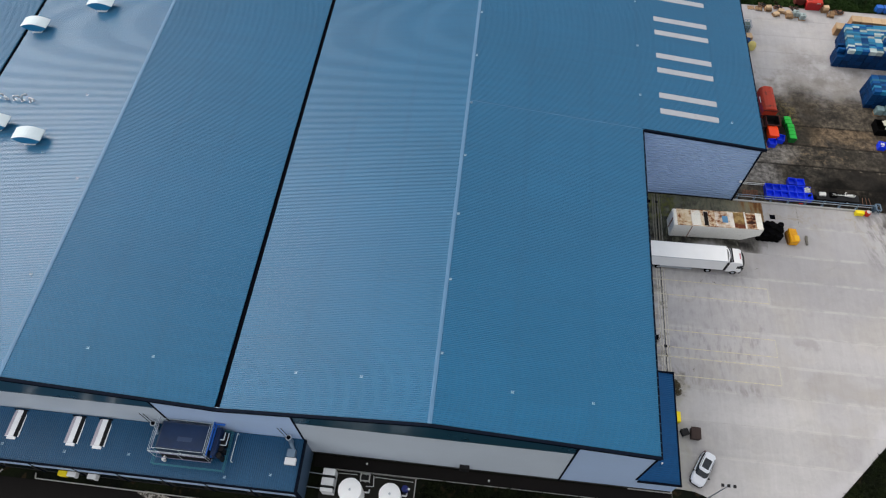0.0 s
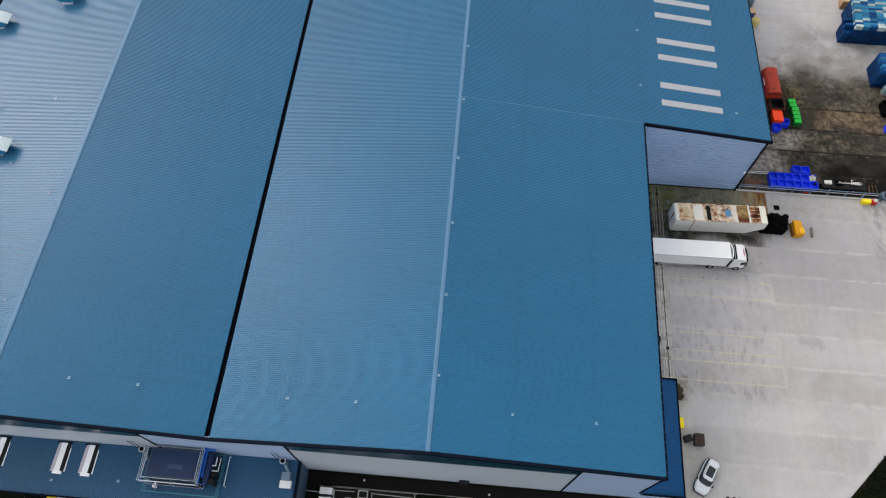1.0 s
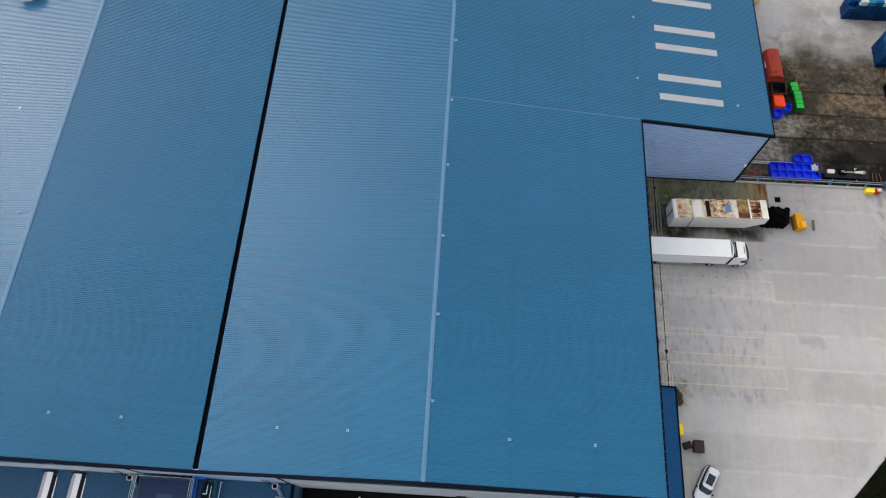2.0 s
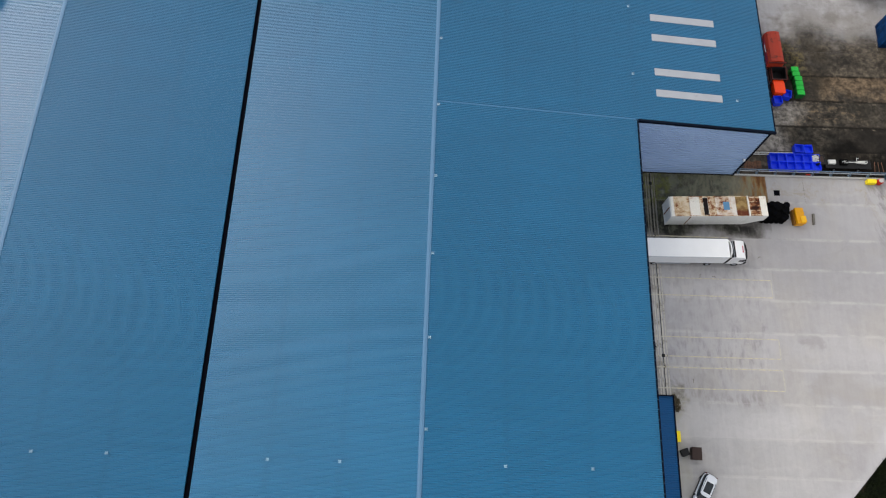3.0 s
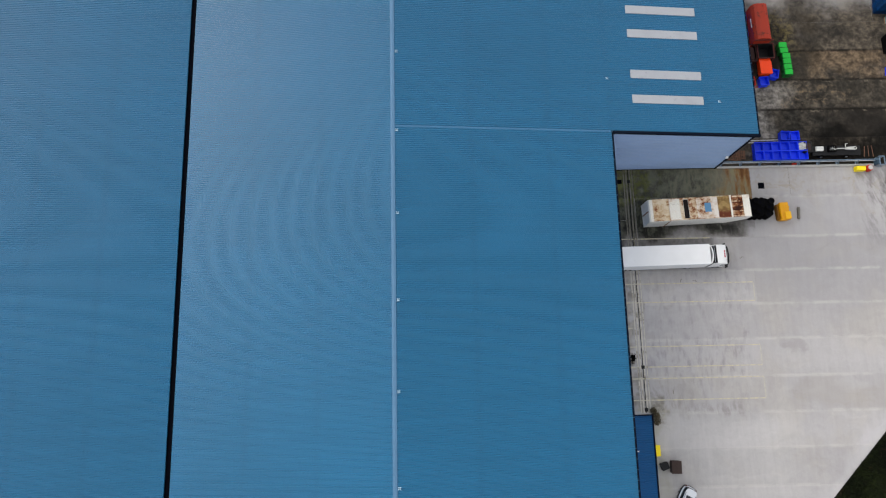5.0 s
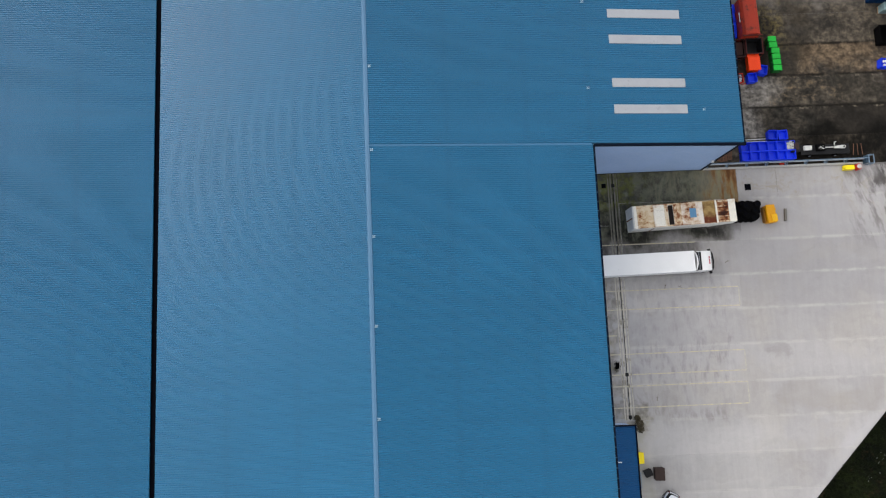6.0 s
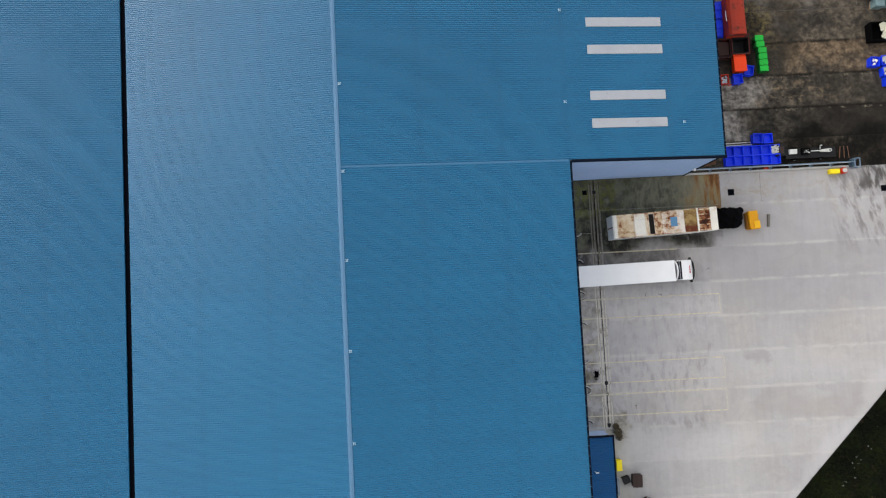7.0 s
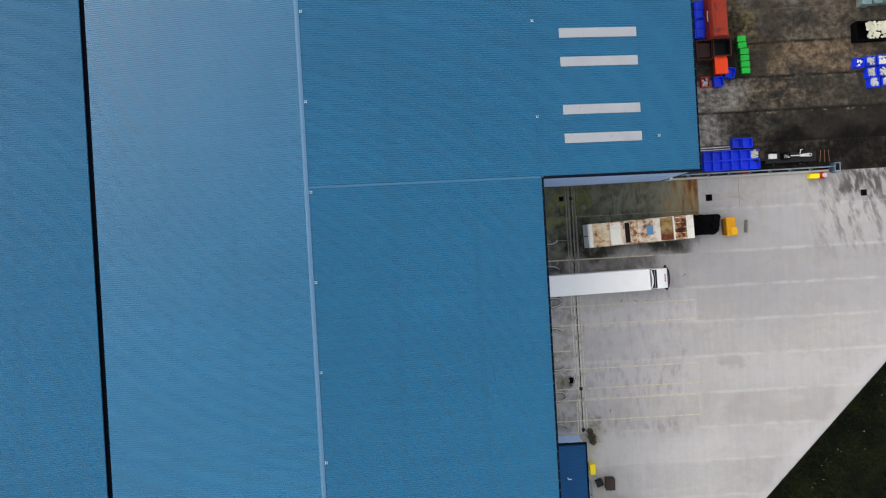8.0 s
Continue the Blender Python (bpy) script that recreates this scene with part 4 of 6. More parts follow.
part("blue_beam", boxed(6.38, 6.50, 0.6, 4.4, 3.45, 3.62), M_BRIGHT_BLUE, cooler, "bright blue steel beam")
for k in range(4):
    part("coil", rod(B(), (7.35, 1.1 + 0.8 * k, 0.3), (7.35, 1.1 + 0.8 * k, 2.2 - 0.2 * k), 0.32, 12), M_DARK, cooler)
part("ladder_rail", pipe(pipe(B(), [(7.3, 2.2, 2.4), (8.0, 2.2, 2.4), (8.0, 3.6, 2.4)], 0.05), [(7.3, 2.7, 2.75), (7.7, 2.7, 2.75), (7.7, 3.6, 2.75)], 0.06), M_RAIL, cooler)
part("ladder_rail", pipe(B(), [(8.5, 0.9, 0.9), (8.5, 4.1, 0.9), (8.5, 4.1, 0.0), (8.5, 0.9, 0.0), (8.5, 0.9, 0.9)], 0.05), M_RAIL, cooler)
for x in (0.4, 3.2, 6.0):
    for y in (0.9, 4.0):
        part("leg", boxed(x - 0.09, x + 0.09, y - 0.09, y + 0.09, 0.0, 0.9), M_STEEL_BLUE, cooler)
part("pipework", pipe(B(), [(0.6, 0.3, 0.0), (0.6, 0.3, 0.7), (0.9, 0.6, 0.85)], 0.2, 10), M_WHITE, cooler, "white insulated pipe")

# ---- roof ventilators ----
vent = thing("roof_ventilator", pose(-61.85, 58.3, roof_z(-61.85)), "barrel-topped white ridge ventilator with blue underside on the roof", "ventilator", "roof ventilators")
K = 0.84                              # size of the ventilators
arc = [(-2.35 + 4.7 * k / 10, 1.55 + 0.62 * math.sin(math.pi * k / 10)) for k in range(11)]
part("hood", prism(B(), [(K * a, K * b) for a, b in arc + [(a, b - 0.09) for a, b in arc[::-1]]], "y", -1.15 * K, 1.15 * K), plain("vent_hood", (0.46, 0.54, 0.58), 0.5, 0.0, 0.1), vent, "pale curved hood")
part("belly", prism(B(), [(K * a, K * b) for a, b in [(a * 0.985, b - 0.10) for a, b in arc] + [(1.75, 0.95), (0.95, 0.55), (-0.95, 0.55), (-1.75, 0.95)]], "y", -1.12 * K, 1.12 * K), plain("vent_belly", (0.02, 0.18, 0.35), 0.4, 0.1, 0.15), vent, "blue tapering underside")
part("kerb", boxed(-0.9 * K, 0.9 * K, -1.0 * K, 1.0 * K, -0.1, 0.545 * K), M_WHITE, vent, "white base upstand")
for x, y in ((-70.9, 80.3), (-61.9, 84.8), (-68.1, 60.7)):
    copy_thing(vent, pose(x, y, roof_z(x)))
for k in range(5):
    x = -70.8 + 1.35 * k
    gn = thing("gooseneck_vent", pose(x, 66.0 - 0.16 * k, roof_z(x), 0, 0, (20, -35, 10, 55, -15)[k]), "small galvanised gooseneck vent pipe on the roof", "vent pipe", "gooseneck vents")
    part("pipe", pipe(B(), [(0, 0, 0), (0, 0, 0.5), (0.15, 0, 0.72), (0.45, 0, 0.8), (0.75, 0, 0.72), (0.85, 0, 0.45)], 0.14, 10), M_GALV, gn)
    part("flange", rod(B(), (0, 0, 0), (0, 0, 0.09), 0.26, 12), M_GALV, gn)

# ---- tank compound before the facade ----
pad = new("pavement", mesh_of("tank_pad", boxed(-17.6, -6.0, 15.5, 23.55, -0.09, 0.02), plain("pad_concrete", (0.013, 0.012, 0.009), 0.85, 0.0, 0.35, 0.5, 6.0, world_space=True)))
tagged(pad, "dirty brown concrete pad under the tanks", "pad", kind="structure")
kerb("kerb", -17.6, 23.62, -5.65, 23.62, "thin concrete edge of the tank pad", 0.04, 0.04)
kerb("kerb", -5.95, 15.5, -5.95, 23.62, "thin concrete edge of the tank pad", 0.12, 0.1)
for x, y, r, h in ((-13.35, 20.75, 1.40, 3.6), (-8.65, 20.85, 1.30, 3.2)):
    tank = thing("storage_tank", pose(x, y, 0.02), "white upright cylindrical storage tank on the pad", "tank", "storage tanks")
    part("shell", lathe(B(), [(r * 0.98, 0), (r, 0.05), (r, h - 0.1), (r * 0.97, h), (r * 0.55, h + 0.10), (0.12, h + 0.16)], 32), M_TANK, tank)
    part("hatch", rod(B(), (0, 0, h + 0.12), (0, 0, h + 0.26), 0.14, 12), M_GALV, tank)
    part("outlet_pipe", pipe(B(), [(r - 0.05, 0.5, 0.5), (r + 0.5, 0.5, 0.5), (r + 0.5, 0.9, 0.2)], 0.1, 8), M_WHITE, tank)
cab = thing("plant_cabinet", pose(-16.4, 21.9, 0.02), "white plant cabinet with dark bands beside the tanks", "cabinet")
part("body", boxed(-0.75, 0.75, -1.35, 1.35, 0.0, 2.1, bevel=0.04), M_WHITE, cab)
for y in (-0.95, 0.25):
    part("grille", boxed(-0.76, 0.77, y, y + 0.3, 1.2, 2.12), M_DARK, cab, "dark louvre band")
fr = thing("pipe_frame", pose(-12.15, 22.95, 0.02), "square pale steel pipe frame with dark valves", "pipework")
part("frame", frame_rail(B(), -0.55, 0.55, -0.42, 0.42, (0.5, 1.0), 0.0, 0.035), M_PALE_WHITE, fr)
part("valve_block", boxed(-0.5, 0.5, -0.3, 0.3, 0.0, 0.6, bevel=0.05), M_DARK, fr)
part("pipe_run", pipe(B(), [(1.0, 0.4, 0.3), (1.15, -0.9, 0.3), (0.2, -0.95, 0.3)], 0.045), M_PALE_WHITE, fr)
rail = thing("compound_pipe", pose(0, 0, 0.05), "thin pale pipe run along the edge of the pad", "pipework")
part("pipe", pipe(B(), [(-15.6, 23.2, 0.25), (-13.2, 23.25, 0.25)], 0.04), M_PALE_WHITE, rail)
part("pipe", pipe(B(), [(-11.0, 23.2, 0.25), (-6.2, 23.1, 0.25)], 0.035), M_PALE_WHITE, rail)
part("pipe", pipe(B(), [(-19.2, 22.9, 0.3), (-17.2, 22.85, 0.3)], 0.06), M_GALV, rail)
part("pipe", pipe(B(), [(-19.2, 21.2, 0.3), (-17.2, 21.15, 0.3)], 0.06), M_GALV, rail)
drum = thing("drum", pose(-7.1, 22.1, 0.02), "dark blue drum with white tap on the pad", "drum")
part("body", lathe(B(), [(0.38, 0), (0.42, 0.05), (0.42, 1.0), (0.38, 1.05)], 18), plain("navy_drum", (0.01, 0.02, 0.14), 0.4), drum)
part("tap", boxed(0.35, 0.6, -0.1, 0.1, 0.7, 1.08), M_WHITE, drum)
for x, y in ((-12.2, 24.6), (3.0, 24.2), (-17.0, 18.3)):
    lamp_ob = thing("bollard", pose(x, y, -0.02), "short pale bollard light beside the path", "bollard", "path bollards")
    part("post", rod(B(), (0, 0, 0), (0, 0, 0.7), 0.07), M_DARK, lamp_ob)
    part("head", rod(B(), (0, 0, 0.7), (0, 0, 0.82), 0.12), M_PALE_WHITE, lamp_ob)
# units by the annex wall
for x, m, lab in ((-49.3, M_BRIGHT_YELLOW, "yellow cabinet mounted on the annex wall"), (-48.15, M_WHITE, "white wall condenser on the annex"), (-45.6, M_WHITE, "white wall condenser on the annex")):
    u = thing("wall_cabinet" if m == M_BRIGHT_YELLOW else "condenser_unit", pose(x + 0.8, 19.17, 1.25), lab, "cabinet" if m == M_BRIGHT_YELLOW else "condenser")
    part("body", boxed(-0.55, 0.55, -0.3, 0.33, 0.0, 0.9, bevel=0.05), m, u)
    part("fan_grille" if m == M_WHITE else "door", boxed(-0.4, 0.2, -0.33, -0.302, 0.2, 0.7), M_DARK if m == M_WHITE else m, u)

gravel = thing("gravel_heap", pose(-37.6, 18.15, -0.03, 0, 0, -4), "low pale gravel heap spilled beside the kerb", "gravel")
part("heap", prism(B(), [(-2.1, 0.0), (-1.2, -0.35), (0.4, -0.5), (1.9, -0.3), (2.3, 0.05), (1.0, 0.35), (-1.0, 0.4)], "z", 0.0, 0.07, 0.03), plain("pale_gravel", (0.42, 0.39, 0.34), 0.9, 0.0, 0.4, 1.5, 9.0, dirt=(0.05, 0.045, 0.035), dirt_at=0.5), gravel)
kerb("kerb", -52.7, 18.55, -52.9, 19.2, "pale concrete kerb return beside the drive", 0.11)
kerb("kerb", -57.5, 18.65, -57.2, 19.2, "pale concrete kerb return beside the drive", 0.11)

# ---- lamp column ----
mast = thing("lamp_column", pose(29.85, 25.25, 0), "tall grey lamp column with three dark floodlights", "street lamp")
part("pole", rod(B(), (0, 0, -0.1), (0, 0, 6.9), 0.10, 10, 0.06), M_GALV, mast)
part("crossbar", rod(B(), (-0.68, 0, 6.85), (0.68, 0, 6.85), 0.04), M_GALV, mast)
for s in (-0.68, 0.0, 0.68):
    part("floodlight", boxed(s - 0.16, s + 0.16, -0.2, 0.14, 6.9, 7.05, bevel=0.02), M_DARK, mast, "dark floodlight head")


# ---- articulated lorry at the dock ----
def wheel(parent, x, y, z, r, w, label=""):
    t = part("wheel", lathe(B(), [(r * 0.55, -w / 2), (r * 0.93, -w / 2), (r, -w * 0.35), (r, w * 0.35), (r * 0.93, w / 2), (r * 0.55, w / 2)], 20, pose(x, y, z, 90)), M_RUBBER, parent, label)
    part("rim", lathe(B(), [(r * 0.5, -w / 2 - 0.01), (r * 0.54, 0), (r * 0.5, w / 2 + 0.01)], 16, pose(x, y, z, 90)), M_GALV, t)


TH = 3.55                             # height of the trailer's roof
lorry = thing("articulated_lorry", pose(20.9, 58.42, 0, 0, 0, 0.9), "white articulated lorry backed up to the loading dock", "lorry")
part("trailer_body", boxed(0, 13.55, -1.28, 1.28, 1.05, TH, bevel=0.06, seg=2), M_WHITE, lorry, "smooth white box body")
part("roof_rail", boxed(0.05, 13.5, -1.30, -1.22, TH - 0.14, TH - 0.03), M_GALV, lorry)
part("roof_rail", boxed(0.05, 13.5, 1.22, 1.30, TH - 0.14, TH - 0.03), M_GALV, lorry)
part("chassis", boxed(0.4, 13.2, -0.45, 0.45, 0.7, 1.04), M_DARK, lorry)
part("side_guard", boxed(4.6, 9.2, -1.24, -1.18, 0.45, 0.95), M_GALV, lorry)
part("side_guard", boxed(4.6, 9.2, 1.18, 1.24, 0.45, 0.95), M_GALV, lorry)
for x in (1.9, 3.2, 4.5 - 0.0):
    for s in (-1, 1):
        wheel(lorry, x, s * 1.05, 0.5, 0.5, 0.36)
part("tractor_frame", boxed(10.6, 15.8, -0.45, 0.45, 0.6, 0.95), M_DARK, lorry)
for x, s in ((11.6, -1), (11.6, 1), (15.2, -1), (15.2, 1)):
    wheel(lorry, x, s * 1.03, 0.5, 0.5, 0.4)
side = [(14.0, 0.65), (16.11, 0.65), (16.16, 1.6), (16.06, 2.35), (15.76, 3.0), (15.26, 3.2), (14.45, 3.26), (14.02, 3.0)]
cabin = part("cabin", prism(B(), side, "y", -1.22, 1.22, 0.08), M_WHITE, lorry, "white cab")
part("windscreen", prism(B(), [(16.12, 1.72), (16.02, 2.42), (16.06, 2.46), (16.19, 1.74)], "y", -1.08, 1.08), M_GLASS, cabin, "dark windscreen")
part("side_window", boxed(15.26, 16.01, -1.232, -1.19, 1.7, 2.35), M_GLASS, cabin)
part("side_window", boxed(15.26, 16.01, 1.19, 1.232, 1.7, 2.35), M_GLASS, cabin)
part("sun_visor", pipe(B(), [(15.61, -1.36, 2.5), (15.94, -1.24, 2.5), (16.14, -0.85, 2.5), (16.22, 0.0, 2.5), (16.14, 0.85, 2.5), (15.94, 1.24, 2.5), (15.61, 1.36, 2.5)], 0.10, 8), M_DARK, cabin, "dark bowed sun visor")
part("bumper", boxed(15.98, 16.26, -1.22, 1.22, 0.35, 0.8, bevel=0.05), M_DARK, cabin)
part("grille", boxed(16.12, 16.2, -0.8, 0.8, 0.85, 1.5), M_DARK, cabin)
for s in (-1, 1):
    part("mirror", boxed(15.88, 16.02, s * 1.46 - 0.09, s * 1.46 + 0.09, 1.7, 2.4, bevel=0.04), M_DARK, cabin, "black mirror")
    part("mirror_arm", rod(B(), (15.91, s * 1.15, 2.45), (15.96, s * 1.48, 2.42), 0.035), M_DARK, cabin)
    part("cab_fairing", prism(B(), [(13.62, 0.9), (13.99, 0.9), (13.99, 2.95), (13.72, 2.95)], "y", s * 1.16 - 0.03, s * 1.16 + 0.03), M_DARK, cabin)
part("air_deflector", prism(B(), [(14.0, 2.9), (14.46, 3.27), (14.40, 3.34), (13.95, 3.02)], "y", -1.12, 1.12), M_DARK, cabin, "dark roof deflector")
part("deflector_arch", pipe(B(), [(13.66, -1.15, 3.3), (13.80, -0.8, 3.42), (13.88, -0.4, 3.46), (13.90, 0, 3.47), (13.88, 0.4, 3.46), (13.80, 0.8, 3.42), (13.66, 1.15, 3.3)], 0.085, 8), M_WHITE, cabin)
for k, y in enumerate((-0.42, -0.1, 0.24)):
    part("roof_mark", boxed(15.42, 15.56, y, y + 0.27, 3.10, 3.165), plain("faded_red", (0.45, 0.10, 0.12), 0.5), cabin, "small red bar mark")
part("deflector_rib", pipe(B(), [(14.2, -1.05, 3.2), (14.24, 0, 3.23), (14.2, 1.05, 3.2)], 0.03), M_GALV, cabin)
part("catwalk", boxed(13.58, 13.93, -1.0, 1.0, 0.95, 1.02), M_DARK, lorry)

# ---- derelict box trailer ----
RH = 3.4
hulk = thing("derelict_trailer", pose(27.05, 64.35, 0, 0, 0, 2.2), "derelict white box trailer with rust-eaten roof and open slot", "trailer")
prof = [(0.25, 0.45), (10.9, 0.45), (12.9, 1.75), (13.15, 1.75), (13.15, RH), (0.25, RH)]
part("body", prism(B(), prof, "y", -1.45, 1.45, 0.05), M_TRAILER_SIDE, hulk, "dirty white panelled body")
for x in (2.8, 5.6, 8.2, 10.6):
    for s in (-1, 1):
        part("side_seam", boxed(x - 0.05, x + 0.05, min(s * 1.45, s * 1.49), max(s * 1.45, s * 1.49), 0.5, RH - 0.1), M_RUST_SHEET if x < 3 else M_TRAILER_SIDE, hulk)
part("end_frame", frame_rail(B(), 0.19, 0.23, -1.4, 1.4, (0.6, RH - 0.1), 0.5, 0.06), M_TRAILER_SIDE, hulk)
part("end_bar", boxed(0.15, 0.23, -0.06, 0.06, 0.5, RH - 0.1), M_RUST_SHEET, hulk)
for x0, x1, m, lab in ((0.32, 0.68, M_CREAM_SHEET, "plain white roof sheet"), (0.70, 2.75, M_RUSTY_D, "tan roof sheet with rust spots"), (2.86, 4.15, M_CREAM_SHEET, "plain white roof sheet"),
                       (4.17, 4.62, M_RUSTY_A, "rust-patched cream roof sheet"), (5.30, 6.3, M_RUSTY_A, "rust-patched cream roof sheet"), (6.32, 9.0, M_RUSTY_B, "cream roof sheet with flaking paint"),
                       (9.02, 10.55, M_MUSTARD, "mustard-brown rusted roof sheet")):
    part("roof_sheet", boxed(x0, x1, -1.42, 1.42, RH + 0.002, RH + 0.05), m, hulk, lab)
# thin sheet on the closed roof: dark colour for the slot's shade, rust spots
part("slot_shade", boxed(4.66, 5.26, -1.25, 1.22, RH + 0.002, RH + 0.012), plain("slot_dark", (0.010, 0.006, 0.005), 0.9, dirt=(0.09, 0.02, 0.008), dirt_at=0.66), hulk, "dark rust-spotted sheet painted as the shaded open slot")
for y in (-1.42, 1.26):
    part("slot_edge", boxed(4.63, 5.29, y, y + 0.16, RH + 0.002, RH + 0.06), M_RUSTY_A, hulk)
part("roof_rib", boxed(2.77, 2.84, -1.46, 1.46, RH + 0.002, RH + 0.1), M_RUSTY_B, hulk)
part("roof_rib", boxed(10.58, 10.76, -1.46, 1.46, RH + 0.002, RH + 0.14), M_CREAM_SHEET, hulk)
for y0, y1 in ((-1.42, -0.03), (0.03, 1.42)):
    part("nose_plate", boxed(12.42, 13.12, y0, y1, RH + 0.002, RH + 0.09, bevel=0.02), M_CREAM_SHEET, hulk, "cream nose plate")
for y in (-1.43, 1.36):
    part("edge_rail", boxed(0.7, 10.5, y, y + 0.07, RH + 0.052, RH + 0.11), M_RUSTY_A, hulk, "rust-streaked edge rail")
part("blue_sheet", boxed(7.3, 8.12, -0.55, 0.62, RH + 0.052, RH + 0.07), plain("pale_blue_sheet", (0.10, 0.24, 0.40), 0.6), hulk, "pale blue patch sheet")
part("roof_bed", boxed(10.78, 12.40, -1.42, 1.42, RH + 0.002, RH + 0.02), M_RUSTY_C, hulk, "rusted open bay")
for y in (-1.3, -0.65, 0.0, 0.62, 1.25):
    part("bay_bar", boxed(10.78, 12.40, y - 0.07, y + 0.07, RH + 0.022, RH + 0.12), M_RUSTY_A, hulk)
part("bay_bar", boxed(11.55, 11.64, -1.4, 1.4, RH + 0.121, RH + 0.17), M_RUSTY_C, hulk)
part("bay_bar", boxed(12.2, 12.38, -1.4, 1.4, RH + 0.121, RH + 0.17), M_CREAM_SHEET, hulk)
part("skid", boxed(0.6, 10.6, -1.0, -0.8, 0.0, 0.5), M_DARK, hulk)
part("skid", boxed(0.6, 10.6, 0.8, 1.0, 0.0, 0.5), M_DARK, hulk)
part("nose_leg", boxed(12.2, 12.4, -0.9, -0.7, 0.0, 1.8), M_DARK, hulk)
part("nose_leg", boxed(12.2, 12.4, 0.7, 0.9, 0.0, 1.8), M_DARK, hulk)
part("side_hatch", boxed(9.1, 10.2, -1.485, -1.452, 1.5, 2.2, bevel=0.01), M_TRAILER_SIDE, hulk)

# ---- stacked tyres ----
tyre = thing("tyre", pose(0, 0, 0), "worn black tyre lying in a stack", "tyre", "stacked tyres")
lathe_tyre = lathe(B(), [(0.20, 0.03), (0.32, 0.0), (0.42, 0.03), (0.45, 0.09), (0.42, 0.17), (0.32, 0.20), (0.20, 0.17)], 18)
part("carcass", lathe_tyre, M_RUBBER, tyre)
# black disc over the closed middle paints the shade in the tyre's hole
part("hollow_shade", rod(B(), (0, 0, 0.172), (0, 0, 0.176), 0.2, 14), M_GUTTER, tyre)
first = True
for i in range(5):
    for j in range(4):
        for k in range(6 + j + (i * 7 + j * 3) % 3 - (3 if (i, j) == (0, 1) else 0)):
            odd = 0.30 * (k % 2)
            m = pose(40.75 + 0.67 * i + odd + random.uniform(-0.05, 0.05), 64.15 + 0.47 * j + odd * 0.8 + random.uniform(-0.05, 0.05), 0.2 * k, random.uniform(-2, 2), 0, random.uniform(0, 90))
            if first:
                tyre.matrix_world = m
                first = False
            else:
                copy_thing(tyre, m)


# ---- open plastic boxes, bins, crates ----
def open_box(bm, w, d, h, wall=0.05, floor=0.12):
    """A moulded tub in one piece: outer wall, rolled rim, inner wall, floor."""
    rings = []
    for grow, z in ((-0.02, 0.0), (0.0, h - 0.13), (0.03, h - 0.12), (0.03, h), (-wall, h), (-wall - 0.01, floor)):
        a, b = w / 2 + grow, d / 2 + grow
        rings.append([bm.verts.new(v) for v in ((-a, -b, z), (a, -b, z), (a, b, z), (-a, b, z))])
    for p, q in zip(rings, rings[1:]):
        for i in range(4):
            bm.faces.new((p[i], p[(i + 1) % 4], q[(i + 1) % 4], q[i]))
    bm.faces.new(rings[0][::-1])
    bm.faces.new(rings[-1])
    return bm


def rubble(bm, w, d, z, n, seed, size=0.16):
    """Heaped loose waste: many small tilted blocks."""
    r = random.Random(seed)
    for _ in range(n):
        x, y, s = r.uniform(-w / 2, w / 2), r.uniform(-d / 2, d / 2), r.uniform(0.4, 1.0) * size
        vs = len(bm.verts)
        box(bm, -s, s, -s * 0.7, s * 0.7, -s * 0.3, s * 0.3)
        bm.verts.ensure_lookup_table()
        m = pose(x, y, z + r.uniform(-0.04, 0.06), r.uniform(-30, 30), r.uniform(-30, 30), r.uniform(0, 180))
        bmesh.ops.transform(bm, matrix=m, verts=bm.verts[vs:])
    return bm


pallet_box = thing("pallet_box", pose(43.42, 72.3, 0), "open bright blue plastic pallet box beside the railing", "pallet box", "blue pallet boxes")
part("tub", open_box(B(), 1.13, 1.19, 0.95, 0.04, 0.42), M_BLUE_PLASTIC, pallet_box)
spots = [(43.42 + 1.17 * i, 72.3 + 1.24 * j, random.uniform(-2, 2)) for j in range(2) for i in range(6)][1:]
spots += [(47.15, 75.05, -3), (48.45, 75.0, 2)]
for x, y, a in spots:
    if (x, y) != (43.42 + 1.17 * 5, 72.3 + 1.24):
        copy_thing(pallet_box, pose(x, y, 0, 0, 0, a))
full = copy_thing(pallet_box, pose(43.42 + 1.17 * 5, 73.54, 0, 0, 0, 1))
full["label"] = "bright blue pallet box heaped with white waste"
part("waste", rubble(B(), 0.9, 0.95, 0.85, 46, 5), M_PALE_WHITE, full, "heap of white scraps")
for i, (x, y) in enumerate(((63.1, 84.3), (64.55, 84.45), (66.0, 84.5), (64.6, 83.0), (66.05, 83.1), (64.85, 81.75), (66.4, 81.9))):
    b = copy_thing(pallet_box, pose(x, y, 0, 0, 0, (-6, 3, -2, 4, 0, -3, 2)[i]))
    b["label"], b["group"] = "bright blue pallet box holding white waste", "full pallet boxes"
    part("waste", rubble(B(), 0.85 if i else 0.5, 0.9, 0.82, 40 if i else 14, 20 + i), M_PALE_WHITE, b, "heap of white scraps")
for i, y in enumerate((89.1, 90.2, 91.5, 92.6)):
    b = copy_thing(pallet_box, pose(43.2 + 0.05 * (i % 2), y, 0.0, 0, 0, random.uniform(-4, 4)))
    b["label"], b["group"] = "lidded bright blue pallet box beside the red container", "blue boxes by the wall"
    part("lid", prism(B(), [(-0.52, 0.955), (0.52, 0.955), (0.42, 1.04), (-0.42, 1.04)], "y", -0.5, 0.5, 0.02), M_BLUE_PLASTIC, b)
b = copy_thing(pallet_box, pose(45.25, 82.95, 0, 0, 0, 4))
